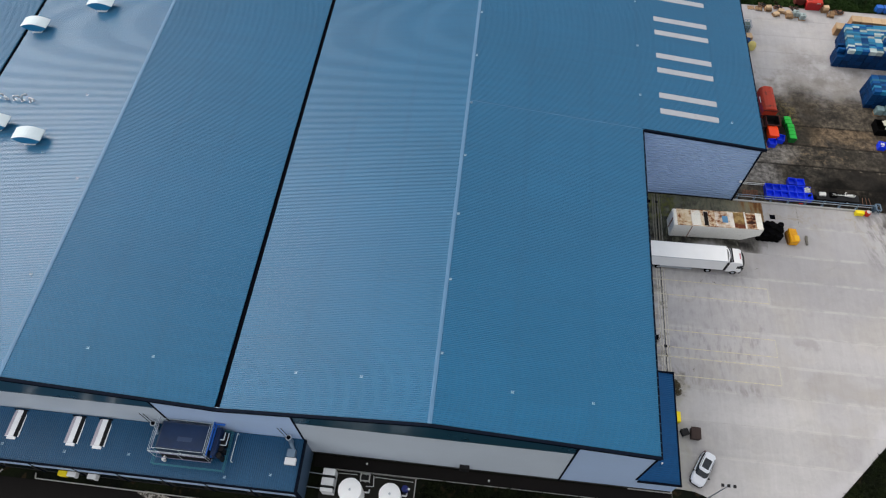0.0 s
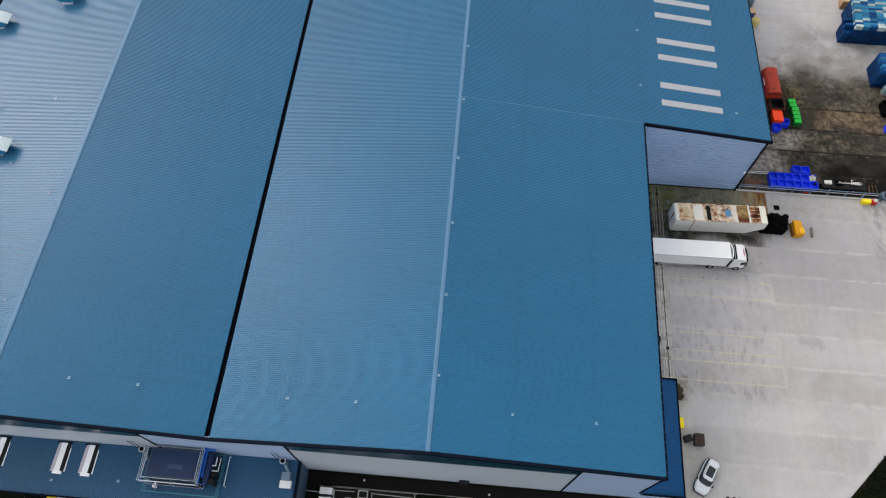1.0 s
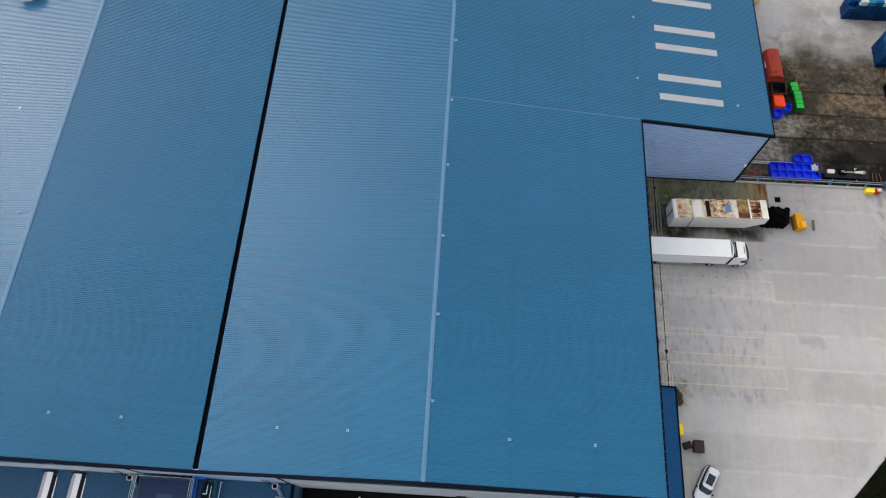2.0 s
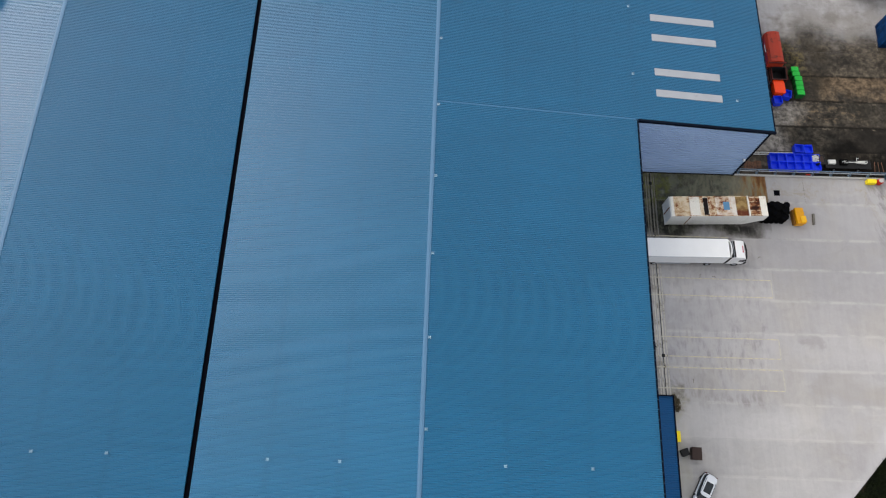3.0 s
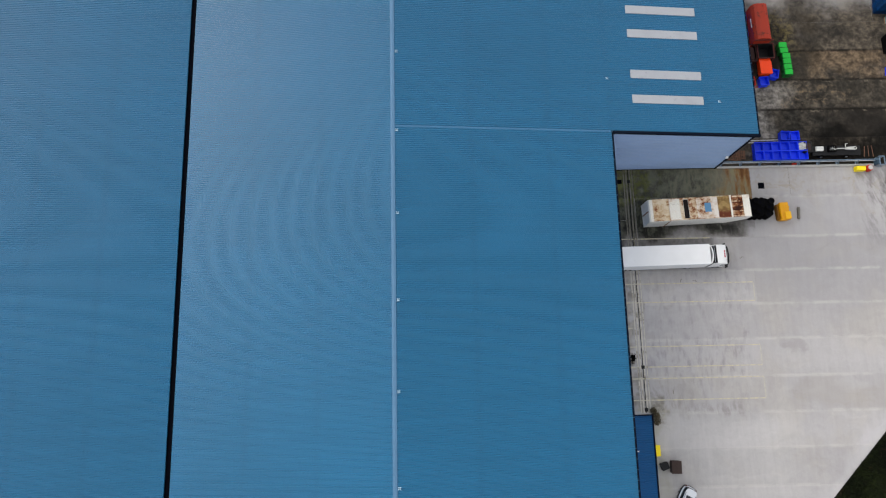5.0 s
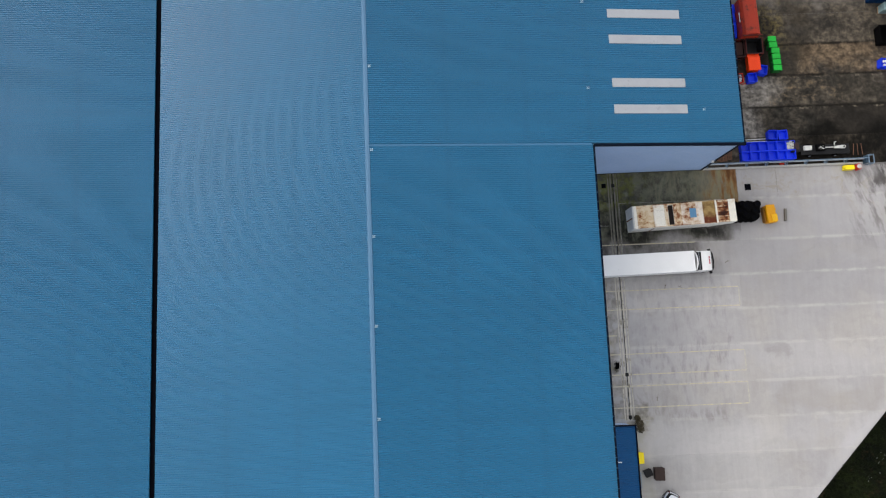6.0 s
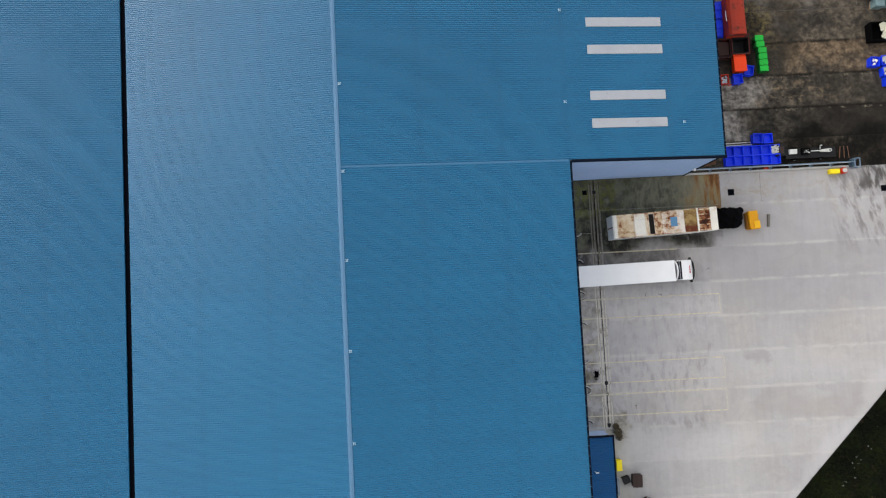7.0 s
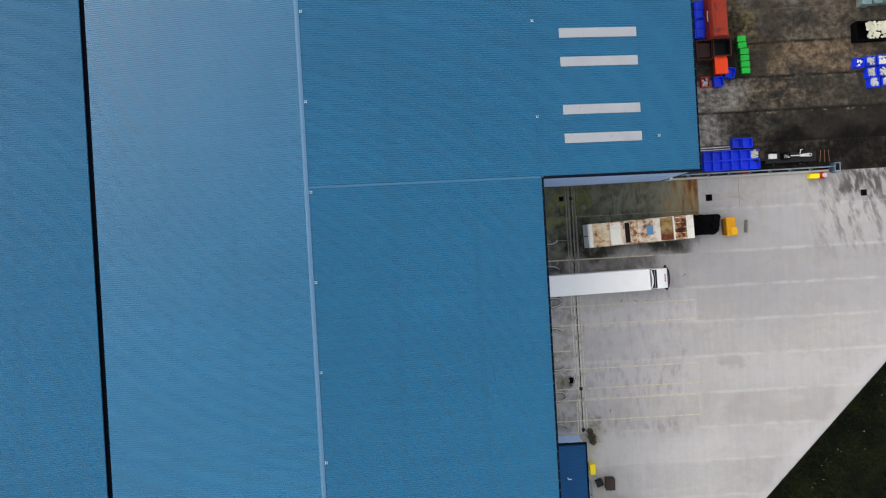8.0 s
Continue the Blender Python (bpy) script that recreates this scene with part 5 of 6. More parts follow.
b["label"] = "bright blue pallet box beside the orange bin"
b = copy_thing(pallet_box, pose(46.75, 84.0, 0, 0, 0, -12))
b["label"] = "bright blue pallet box beside the green bins"

brown = thing("crate", pose(50.0, 73.4, 0), "dark crate with brown lid beside blue boxes", "crate")
part("body", boxed(-0.55, 0.55, -0.75, 0.75, 0, 0.9, bevel=0.03), M_DARK, brown)
part("lid", boxed(-0.3, 0.35, -0.45, 0.45, 0.902, 0.95), M_BROWN, brown, "brown lid")

# flat machine trailer with crane arm
flat = thing("plant_trailer", pose(50.7, 72.05, 0), "black flat plant trailer carrying a white folded crane arm", "trailer")
part("bed", boxed(0.0, 6.4, 0.2, 1.5, 0.45, 0.62, bevel=0.02), M_DARK, flat)
for x in (1.2, 4.6):
    for y in (0.15, 1.55):
        wheel(flat, x, y, 0.32, 0.32, 0.22)
part("white_case", boxed(0.35, 1.35, 0.75, 1.35, 0.622, 0.95, bevel=0.04), M_PALE_WHITE, flat, "white case")
part("engine", boxed(1.9, 3.0, 0.6, 1.45, 0.622, 1.1, bevel=0.06), M_RUBBER, flat)
part("litter", rubble(B(), 0.6, 0.5, 0.0, 14, 9, 0.08), M_PALE_WHITE, flat, "", "stuff").location = (2.45, 1.0, 1.12)
part("arm_rod", rod(B(), (3.0, 1.0, 0.95), (4.3, 1.02, 0.95), 0.06), M_PALE_WHITE, flat, "white ram")
part("arm", prism(B(), [(4.2, 0.86), (5.2, 0.80), (5.5, 0.78), (5.68, 0.9), (5.7, 1.05), (5.62, 1.2), (5.2, 1.22), (4.3, 1.12)], "z", 0.85, 1.1, 0.02), M_PALE_WHITE, flat, "white crane arm")
part("pivot", rod(B(), (5.45, 1.0, 1.1), (5.45, 1.0, 1.16), 0.11, 12), M_DARK, flat)
part("hose", pipe(B(), [(4.3, 1.2, 0.9), (4.4, 1.7, 0.8), (4.7, 1.75, 0.75)], 0.05), M_PALE_WHITE, flat)
for k in range(3):
    pl = thing("plank", pose(58.0 + 0.55 * k, 72.9, 0.0, 0, 0, 82 + 6 * k), "thin loose timber plank on the dark concrete", "plank", "loose planks")
    part("board", boxed(-0.75, 0.75, -0.03, 0.03, 0, 0.05), M_OLD_TIMBER, pl)
for k, (x, y, a) in enumerate(((39.9, 72.6, 80), (40.7, 72.5, 95), (41.4, 72.7, 88))):
    pl = thing("pallet", pose(x, y, 0, 0, 0, a), "worn brown timber pallet leaning by the blue boxes", "pallet", "brown pallets")
    for j in range(5):
        part("board", boxed(-0.6, 0.6, -0.45 + 0.2 * j, -0.33 + 0.2 * j, 0.1, 0.13), M_OLD_TIMBER, pl)
    for x in (-0.5, 0, 0.5):
        part("bearer", boxed(x - 0.05, x + 0.05, -0.45, 0.47, 0.0, 0.098), M_OLD_TIMBER, pl)
for k in range(2):
    t2 = thing("steel_tube", pose(39.2 + 0.2 * k, 74.35 + 0.3 * k, 0.06), "pale steel tube lying on the yard", "tube", "steel tubes")
    part("tube", rod(B(), (0, 0, 0), (7.5, 0.1, 0), 0.06), M_PALE_WHITE, t2)

# ---- railing on low kerb ----
fence = thing("railing", pose(0, 0, 0), "blue-grey steel railing along a low concrete kerb", "railing")
part("kerb", boxed(37.8, 59.6, 70.86, 71.12, -0.1, 0.22, bevel=0.02), M_KERB, fence, "pale concrete kerb")
for z in (0.6, 1.1):
    part("rail", rod(B(), (38.2, 71.42, z), (59.3, 71.42, z), 0.055), M_STEEL_BLUE if z > 1 else M_GALV, fence)
post = mesh_of("post", box(rod(B(), (0, 0, 0), (0, 0, 1.12), 0.06), -0.09, 0.09, -0.4, 0.09, 0.0, 0.03), M_STEEL_BLUE)
for k in range(9):
    part("post", post, None, fence).location = (38.4 + 2.6 * k, 71.42, 0)
    part("brace", rod(B(), (38.4 + 2.6 * k, 71.42, 0.75), (38.4 + 2.6 * k, 71.02, 0.24), 0.045, 6), M_STEEL_BLUE, fence)
part("end_frame", frame_rail(B(), 59.2, 59.85, 70.7, 71.85, (1.0, 1.12), 0.0, 0.04), M_STEEL_BLUE, fence)
part("end_panel", boxed(58.9, 59.18, 70.8, 71.7, 0.2, 1.0), plain("slate_blue", (0.03, 0.06, 0.09), 0.5), fence, "dark blue end panel")
redbit = thing("traffic_cone_base", pose(48.2, 71.25, 0.22), "small red plastic base on the kerb", "barrier base")
part("base", boxed(-0.3, 0.3, -0.1, 0.1, 0, 0.12, bevel=0.02), M_RED, redbit)
roll = thing("barrier_block", pose(56.8, 70.35, 0), "yellow plastic barrier block by the kerb", "barrier")
part("block", boxed(-0.62, 0.62, -0.3, 0.3, 0.0, 0.75, bevel=0.06, seg=2), M_BRIGHT_YELLOW, roll)
barrel = thing("barrel", pose(58.0, 70.4, 0), "red barrel with pale lid at the railing's end", "barrel")
part("body", lathe(B(), [(0.36, 0), (0.42, 0.1), (0.42, 0.7), (0.36, 0.8)], 16), M_RED, barrel)
part("lid", rod(B(), (0, 0, 0.802), (0, 0, 0.85), 0.30, 16), M_PALE_WHITE, barrel, "pale lid")

# ---- amber bin, small slab, drain covers ----
amber = thing("storage_bin", pose(45.75, 64.6, 0, 0, 0, 4), "amber plastic storage bin with hinged lid", "bin")
part("tub", prism(B(), [(-0.62, 0.1), (0.48, 0.1), (0.58, 0.92), (-0.62, 1.05)], "y", -1.15, 1.1, 0.05), M_YELLOW, amber)
part("side_panel", boxed(-0.86, -0.63, -1.05, 1.0, 0.1, 0.8, bevel=0.03), plain("brown_amber", (0.20, 0.085, 0.006), 0.6, 0.0, 0.3), amber, "darker brown side panel")
part("hatch", boxed(-0.15, 0.6, -1.1, -0.15, 1.24, 1.34, bevel=0.03), plain("pale_amber", (0.80, 0.42, 0.01), 0.45), amber, "brighter yellow hatch")
# solid dark strip stands in for the shade in the gap below the lid
part("lid_gap_shade", prism(B(), [(-0.60, 1.055), (0.57, 0.925), (0.57, 0.96), (-0.60, 1.09)], "y", -1.12, 1.07), M_DARK, amber, "dark strip painted as the shade under the lid")
lid = part("lid", prism(B(), [(-0.68, 1.095), (0.62, 0.965), (0.56, 1.06), (-0.1, 1.22), (-0.62, 1.24)], "y", -1.2, 1.15, 0.03), M_YELLOW, amber)
for y in (-0.7, 0.0, 0.65):
    part("lid_rib", prism(B(), [(-0.55, 1.24), (0.5, 1.09), (0.5, 1.12), (-0.55, 1.29)], "y", y - 0.06, y + 0.06), M_YELLOW, lid)
for y in (-0.6, 0.55):
    part("lug", boxed(0.56, 0.74, y - 0.12, y + 0.12, 0.7, 0.9, bevel=0.03), M_YELLOW, amber)
for y in (-0.95, 0.9):
    part("foot", boxed(-0.45, 0.4, y - 0.1, y + 0.1, 0.0, 0.099), M_DARK, amber)
stone = thing("concrete_block", pose(48.0, 64.5, 0, 0, 0, 85), "small weathered concrete block standing in the yard", "block")
part("block", boxed(-0.8, 0.8, -0.12, 0.14, 0, 0.35, bevel=0.03), plain("weathered_block", (0.15, 0.14, 0.12), 0.85, 0.0, 0.35, 1.5, 9.0), stone)
for x, y, s in ((43.55, 68.4, 0.42), (63.3, 67.95, 0.4), (24.7, 69.3, 0.3)):
    c = thing("manhole_cover", pose(x, y, 0.0), "square black iron manhole cover in the concrete", "manhole cover")
    part("frame", boxed(-s, s, -s, s, -0.05, 0.008), M_DARK, c)
    part("plate", boxed(-s * 0.85, s * 0.85, -s * 0.85, s * 0.85, 0.0, 0.016), M_GUTTER, c)

# ---- wheel guides at the docks ----
M_GUIDE = plain("scuffed_grey_steel", (0.40, 0.39, 0.37), 0.5, 0.0, 0.3)
for y, up in ((63.6, 1), (60.75, -1), (56.75, -1), (55.6, 1), (52.85, -1), (47.5, 1), (44.75, -1), (43.55, 1), (40.55, -1)):
    gd = thing("wheel_guide", pose(20.4, y, 0), "bent grey steel wheel guide at a loading dock", "wheel guide", "dock wheel guides")
    bend = [(2.45 + 1.1 * math.sin(k * 0.2), up * 0.62 * (1 - math.cos(k * 0.2)), 0.30) for k in range(7)]
    part("tube", pipe(B(), [(0, 0, 0.0), (0, 0, 0.30)] + bend + [(bend[-1][0], bend[-1][1], 0.0)], 0.085, 8), M_GUIDE, gd)
    # added dark pipe, slightly south of the tube, stands in for its shadow
    part("guide_shadow", pipe(B(), [(0, 0, 0.11)] + [(p[0], p[1] - 0.06, 0.11) for p in bend], 0.11, 8), M_DARK, gd, "dark pipe standing in for the guide's shadow")
    part("foot", rod(B(), (1.6, 0, 0), (1.6, 0, 0.28), 0.06), M_GALV, gd)
for x, y, s in ((24.75, 46.1, 0.8),):
    sp = thing("debris_heap", pose(x, y, 0), "small black heap of debris beside the drain", "debris")
    part("heap", rubble(rubble(B(), s * 0.5, s * 0.8, 0.06, 70, int(y), 0.10), s * 1.0, s * 1.7, 0.02, 60, 7, 0.06), M_RUBBER, sp, "", "stuff")

# ---- yard things by the lean-to ----
ybox = thing("salt_bin", pose(26.65, 34.85, 0), "bright yellow salt bin against the lean-to", "bin")
part("tub", prism(B(), [(-0.28, 0), (0.28, 0), (0.34, 0.75), (-0.34, 0.88)], "y", -0.62, 0.62, 0.04), M_BRIGHT_YELLOW, ybox)
part("lid", prism(B(), [(-0.37, 0.89), (0.37, 0.76), (0.34, 0.86), (-0.34, 1.02)], "y", -0.66, 0.66, 0.03), M_BRIGHT_YELLOW, ybox)
cart = thing("wheeled_bin", pose(28.75, 32.9, 0, 0, 0, -2) @ Matrix.Scale(0.84, 4), "dark brown four-wheeled waste bin beside the lean-to", "bin")
part("tub", boxed(-0.68, 0.68, -0.85, 0.85, 0.2, 1.15, bevel=0.05), M_BROWN, cart)
part("lid", prism(B(), [(-0.74, 1.17), (0.74, 1.17), (0.7, 1.26), (0.0, 1.36), (-0.7, 1.26)], "y", -0.92, 0.88, 0.02), M_BROWN, cart)
for x in (-0.5, 0.5):
    for y in (-0.65, 0.65):
        wheel(cart, x, y, 0.1, 0.1, 0.07)
tip = thing("tipper_cart", pose(27.45, 33.0, 0, 0, 0, 20) @ Matrix.Scale(0.78, 4), "black tipping cart beside the brown bin", "cart")
part("hopper", prism(B(), [(-0.55, 0.5), (0.35, 0.25), (0.6, 1.0), (-0.6, 1.0)], "y", -0.55, 0.55, 0.04), M_DARK, tip)
part("frame", frame_rail(B(), -0.5, 0.5, -0.45, 0.45, (0.12, 0.3), 0.0, 0.04), M_DARK, tip)
hand = thing("drum_rack", pose(26.0, 32.3, 0), "slim grey pipe rack against the lean-to wall", "rack")
part("frame", frame_rail(B(), -0.25, 0.35, -0.9, 0.9, (0.5, 1.2), 0.0, 0.04), M_STEEL_BLUE, hand)

# ---- car ----
car = thing("car", pose(29.3, 28.5, 0, 0, 0, 62 + 180), "silver estate car with black glass roof parked on concrete", "car")


def lofted(levels, seg=36, power=4.6):
    """Rounded plan outlines (x centre, half length, half width, z), skinned from the lowest to the highest."""
    bm, rings = B(), []
    for cx, a, b, z in levels:
        ring = []
        for i in range(seg):
            u, v = math.cos(i * math.tau / seg), math.sin(i * math.tau / seg)
            ring.append(bm.verts.new((cx + a * math.copysign(abs(u) ** (2 / power), u), b * math.copysign(abs(v) ** (2 / power), v), z)))
        rings.append(ring)
    for p, q in zip(rings, rings[1:]):
        for i in range(seg):
            bm.faces.new((p[i], p[(i + 1) % seg], q[(i + 1) % seg], q[i]))
    bm.faces.new(rings[0][::-1])
    bm.faces.new(rings[-1])
    return bm


part("body", lofted([(0, 2.10, 0.84, 0.28), (0, 2.27, 0.92, 0.45), (0, 2.28, 0.93, 0.68), (-0.02, 2.20, 0.90, 0.86), (-0.06, 2.06, 0.83, 0.96), (-0.1, 1.9, 0.74, 1.0)]), M_SILVER_CAR, car)
part("cladding", lofted([(0, 2.20, 0.90, 0.22), (0, 2.33, 0.97, 0.34), (0, 2.34, 0.98, 0.60), (0, 2.26, 0.94, 0.64)]), M_DARK, car, "black lower body cladding")
part("windows", lofted([(-0.50, 1.66, 0.85, 0.97), (-0.60, 1.48, 0.80, 1.25), (-0.74, 1.24, 0.69, 1.47)]), M_GLASS, car, "dark tinted glasshouse")
part("roof", lofted([(-0.75, 1.30, 0.71, 1.472), (-0.76, 1.25, 0.68, 1.51), (-0.77, 1.1, 0.60, 1.535)]), M_SILVER_CAR, car)
part("glass_roof", boxed(-1.20, 0.12, -0.44, 0.44, 1.52, 1.548, bevel=0.01), M_GLASS, car, "black glass roof panel")
for s in (-1, 1):
    part("roof_rail", rod(B(), (-1.5, s * 0.62, 1.56), (0.15, s * 0.62, 1.56), 0.025), M_DARK, car)
    part("mirror", boxed(0.75, 0.95, s * 1.0 - 0.11, s * 1.0 + 0.11, 0.95, 1.12, bevel=0.03), M_DARK, car)
    part("headlight", boxed(1.98, 2.16, s * 0.60 - 0.16, s * 0.60 + 0.16, 0.62, 0.78), M_GLASS, car)
    part("tail_light", boxed(-2.22, -2.1, s * 0.66 - 0.08, s * 0.66 + 0.08, 0.72, 0.9), M_DARK_RED, car)
    for x in (-1.35, 1.35):
        wheel(car, x, s * 0.82, 0.33, 0.33, 0.22)
part("bumper", boxed(-2.30, -2.2, -0.6, 0.6, 0.35, 0.6, bevel=0.03), M_DARK, car)


# ---- working yard behind the railing ----
gb = thing("waste_container", pose(48.62, 84.05, 0, 0, 0, 0), "bright green lidded waste container in a row", "waste container", "green waste containers")
part("tub", prism(B(), [(-0.5, 0.12), (0.5, 0.12), (0.62, 1.15), (-0.62, 1.15)], "y", -0.34, 0.34, 0.03), M_GREEN_DARK, gb, "dark green tub")
part("lid", prism(B(), [(-0.58, 1.17), (0.5, 1.17), (0.46, 1.27), (0.0, 1.32), (-0.54, 1.27)], "y", -0.36, 0.36, 0.02), M_GREEN, gb, "bright green lid")
for x in (-0.4, 0.4):
    part("castor", rod(B(), (x, -0.2, 0.07), (x, 0.2, 0.07), 0.07), M_RUBBER, gb)
for k in range(1, 6):
    copy_thing(gb, pose(48.62 - (0.07 * k if k > 3 else 0.02 * k), 84.05 + 0.80 * k, 0, 0, 0, random.uniform(-3, 3)))

red = thing("red_container", pose(45.0, 90.75, 0, 0, 0, 1), "rust-streaked red roll-on waste container with rounded roof", "container")
cross = [(-1.1, 0.2), (1.1, 0.2), (1.15, 2.3), (0.9, 2.75), (0.45, 2.95), (-0.45, 2.95), (-0.9, 2.75), (-1.15, 2.3)]
part("body", prism(B(), cross, "y", -2.6, 2.6, 0.05), M_RED_OXIDE, red)
for y in (-2.3, -1.15, 0.0, 1.15, 2.3):
    part("side_rib", boxed(1.14, 1.22, y - 0.07, y + 0.07, 0.25, 2.25), M_DARK_RED, red)
part("end_rail", boxed(-1.2, 1.25, -2.75, -2.6, 2.5, 2.7), M_DARK_RED, red)
for x in (-0.8, 0.8):
    part("runner", boxed(x - 0.1, x + 0.1, -2.6, 2.6, 0.0, 0.2), M_DARK, red)
part("chain", pipe(B(), [(-1.25, -0.6, 2.2), (-1.3, 0.2, 2.25), (-1.25, 0.7, 2.2)], 0.06), M_PALE_WHITE, red)
skip = thing("hopper_skip", pose(45.65, 87.1, 0), "black steel hopper skip with dark red frame", "skip")
part("tub", open_box(B(), 2.1, 2.1, 1.5, 0.08, 0.2), M_DARK, skip)
part("rim", frame_rail(B(), -1.1, 1.1, -1.1, 1.1, (1.5,), 0.0, 0.06), M_DARK_RED, skip, "dark red rim")
press = thing("baler_frame", pose(43.45, 86.9, 0), "rusty dark red steel frame beside the hopper", "machine")
part("frame", frame_rail(B(), -0.95, 0.95, -1.2, 1.2, (0.5, 1.3), 0.0, 0.09), plain("sooty_red_steel", (0.035, 0.010, 0.008), 0.75, 0.0, 0.4), press)
part("chute", prism(B(), [(-0.7, 0.2), (0.7, 0.2), (0.85, 1.1), (-0.85, 1.2)], "y", -0.9, 0.9, 0.04), plain("sooty_steel", (0.03, 0.012, 0.01), 0.8), press)
orange = thing("tipping_bin", pose(45.5, 84.95, 0, 0, 0, 1), "glossy orange tipping bin beside the red container", "bin")
part("tub", prism(B(), [(-0.6, 0.1), (0.6, 0.1), (0.8, 1.25), (-0.8, 1.25)], "y", -1.1, 1.1, 0.04), M_ORANGE, orange)
part("lid", prism(B(), [(-0.82, 1.26), (0.82, 1.26), (0.82, 1.32), (-0.82, 1.42)], "y", -1.14, 0.7, 0.02), M_ORANGE, orange)
rc = thing("crate", pose(43.6, 83.0, 0, 0, 0, 3), "open dark red crate with grey scraps", "crate")
part("tub", open_box(B(), 0.95, 1.2, 0.8), M_RED, rc)
part("scraps", rubble(B(), 0.7, 0.9, 0.62, 26, 3, 0.13), M_GALV, rc)
hose = thing("hose", pose(44.2, 82.35, 0.05), "red hose lying beside the bins", "hose")
part("hose", pipe(B(), [(0, 0, 0), (0.5, 0.15, 0), (1.0, 0.05, 0.0), (1.4, 0.3, 0)], 0.06), M_RED, hose)

bb = thing("waste_skip", pose(65.0, 88.2, 0), "large black open skip heaped with pale waste", "skip")
part("tub", open_box(B(), 4.6, 2.4, 1.3, 0.1, 0.2), M_RUBBER, bb)
part("heap", rubble(B(), 3.0, 1.9, 1.2, 120, 8, 0.24), plain("cream_waste", (0.60, 0.58, 0.46), 0.8, 0.0, 0.25), bb, "heap of cream-coloured scraps").location = (0.6, 0, 0)
for i, x in enumerate((64.2, 65.6, 67.0)):
    w = thing("wrapped_pallet", pose(x, 92.0 + 0.1 * i, 0, 0, 0, 4 * i - 4), "pallet load wrapped in pale teal film", "pallet load", "wrapped pallets")
    part("load", boxed(-0.6, 0.6, -0.55, 0.55, 0.14, 1.4, bevel=0.08, seg=2), plain("teal_film", (0.20, 0.29, 0.30), 0.3, 0.0, 0.25, 1.5), w)
    part("pallet", boxed(-0.6, 0.6, -0.5, 0.5, 0.0, 0.138), M_TIMBER, w)

# towers of stacked crates
crate_side = {m.name: mesh_of("crate", box(box(B(), -0.56, 0.56, -0.225, 0.225, 0.0, 0.70, bevel=0.02), -0.58, 0.58, -0.243, 0.243, 0.70, 0.78), m) for m in (M_NAVY_PLASTIC, M_ROYAL_LID, M_AQUA_LID, M_PALE_LID)}


def crate_tower(x, y, n, top, turn, group):
    t = thing("crate_tower", pose(x, y, 0, 0, 0, turn), "tall tower of stacked blue plastic crates", "crate stack", group)
    for k in range(n):
        last = k == n - 1
        part("crate", crate_side[top.name if last else "navy_plastic"], None, t, {"pale_plastic": "pale top crate", "aqua_plastic": "aqua top crate", "royal_blue_plastic": "royal blue top crate"}.get(top.name, "") if last else "").location = (random.uniform(-0.04, 0.04), random.uniform(-0.03, 0.03), 0.785 * k)


pick = random.Random(4)
for i in range(9):
    for j in range(14):
        crate_tower(60.35 + 1.2 * i + 0.05 * j, 102.85 + 0.5 * j, 5 + (1 if i in (5, 8) and j in (4, 5, 6, 7) else 0), pick.choice((M_AQUA_LID, M_PALE_LID, M_AQUA_LID, M_ROYAL_LID, M_AQUA_LID, M_ROYAL_LID)), pick.uniform(-1, 1), "far crate towers")
for i, j, n in ((0, 0, 3), (0, 1, 3), (0, 2, 4), (0, 3, 3), (0, 4, 4)):
    crate_tower(59.1 + 1.15 * i + 0.05 * j, 102.9 + 0.52 * j, n, M_NAVY_PLASTIC if j % 2 else M_ROYAL_LID, pick.uniform(-3, 3), "far crate towers")
for i in range(7):
    for j in range(8):
        crate_tower(62.75 + 1.2 * i + 0.025 * j, 93.35 + 0.5 * j, 5, pick.choice((M_ROYAL_LID, M_ROYAL_LID, M_NAVY_PLASTIC, M_ROYAL_LID, M_ROYAL_LID, M_ROYAL_LID, M_AQUA_LID)), pick.uniform(-1, 1), "near crate towers")


def timber_case(x, y, w, d, h, turn=0.0):
    c = thing("timber_case", pose(x, y, 0, 0, 0, turn), "pale timber packing case with boarded sides", "packing case", "timber cases")
    part("case", boxed(-w / 2, w / 2, -d / 2, d / 2, 0.1, h), M_TIMBER, c)
    part("lid", boxed(-w / 2 - 0.03, w / 2 + 0.03, -d / 2 - 0.03, d / 2 + 0.03, h + 0.002, h + 0.06), M_CARD, c, "pale board lid")
    for s in (-1, 1):
        for f in (-0.4, 0.0, 0.4):
            part("batten", boxed(f * w - 0.05, f * w + 0.05, s * (d / 2 + 0.025) - 0.022, s * (d / 2 + 0.025) + 0.022, 0.05, h - 0.02), M_TIMBER, c)
    part("base", boxed(-w / 2, w / 2, -d / 2 + 0.1, d / 2 - 0.1, 0.0, 0.098), M_TIMBER, c)


timber_case(61.5, 111.6, 2.2, 1.6, 1.6, -6)
for k in range(6):
    timber_case(64.3 + 1.75 * k, 113.6 - 0.1 * k, 1.65, 1.5, 1.9, -3)


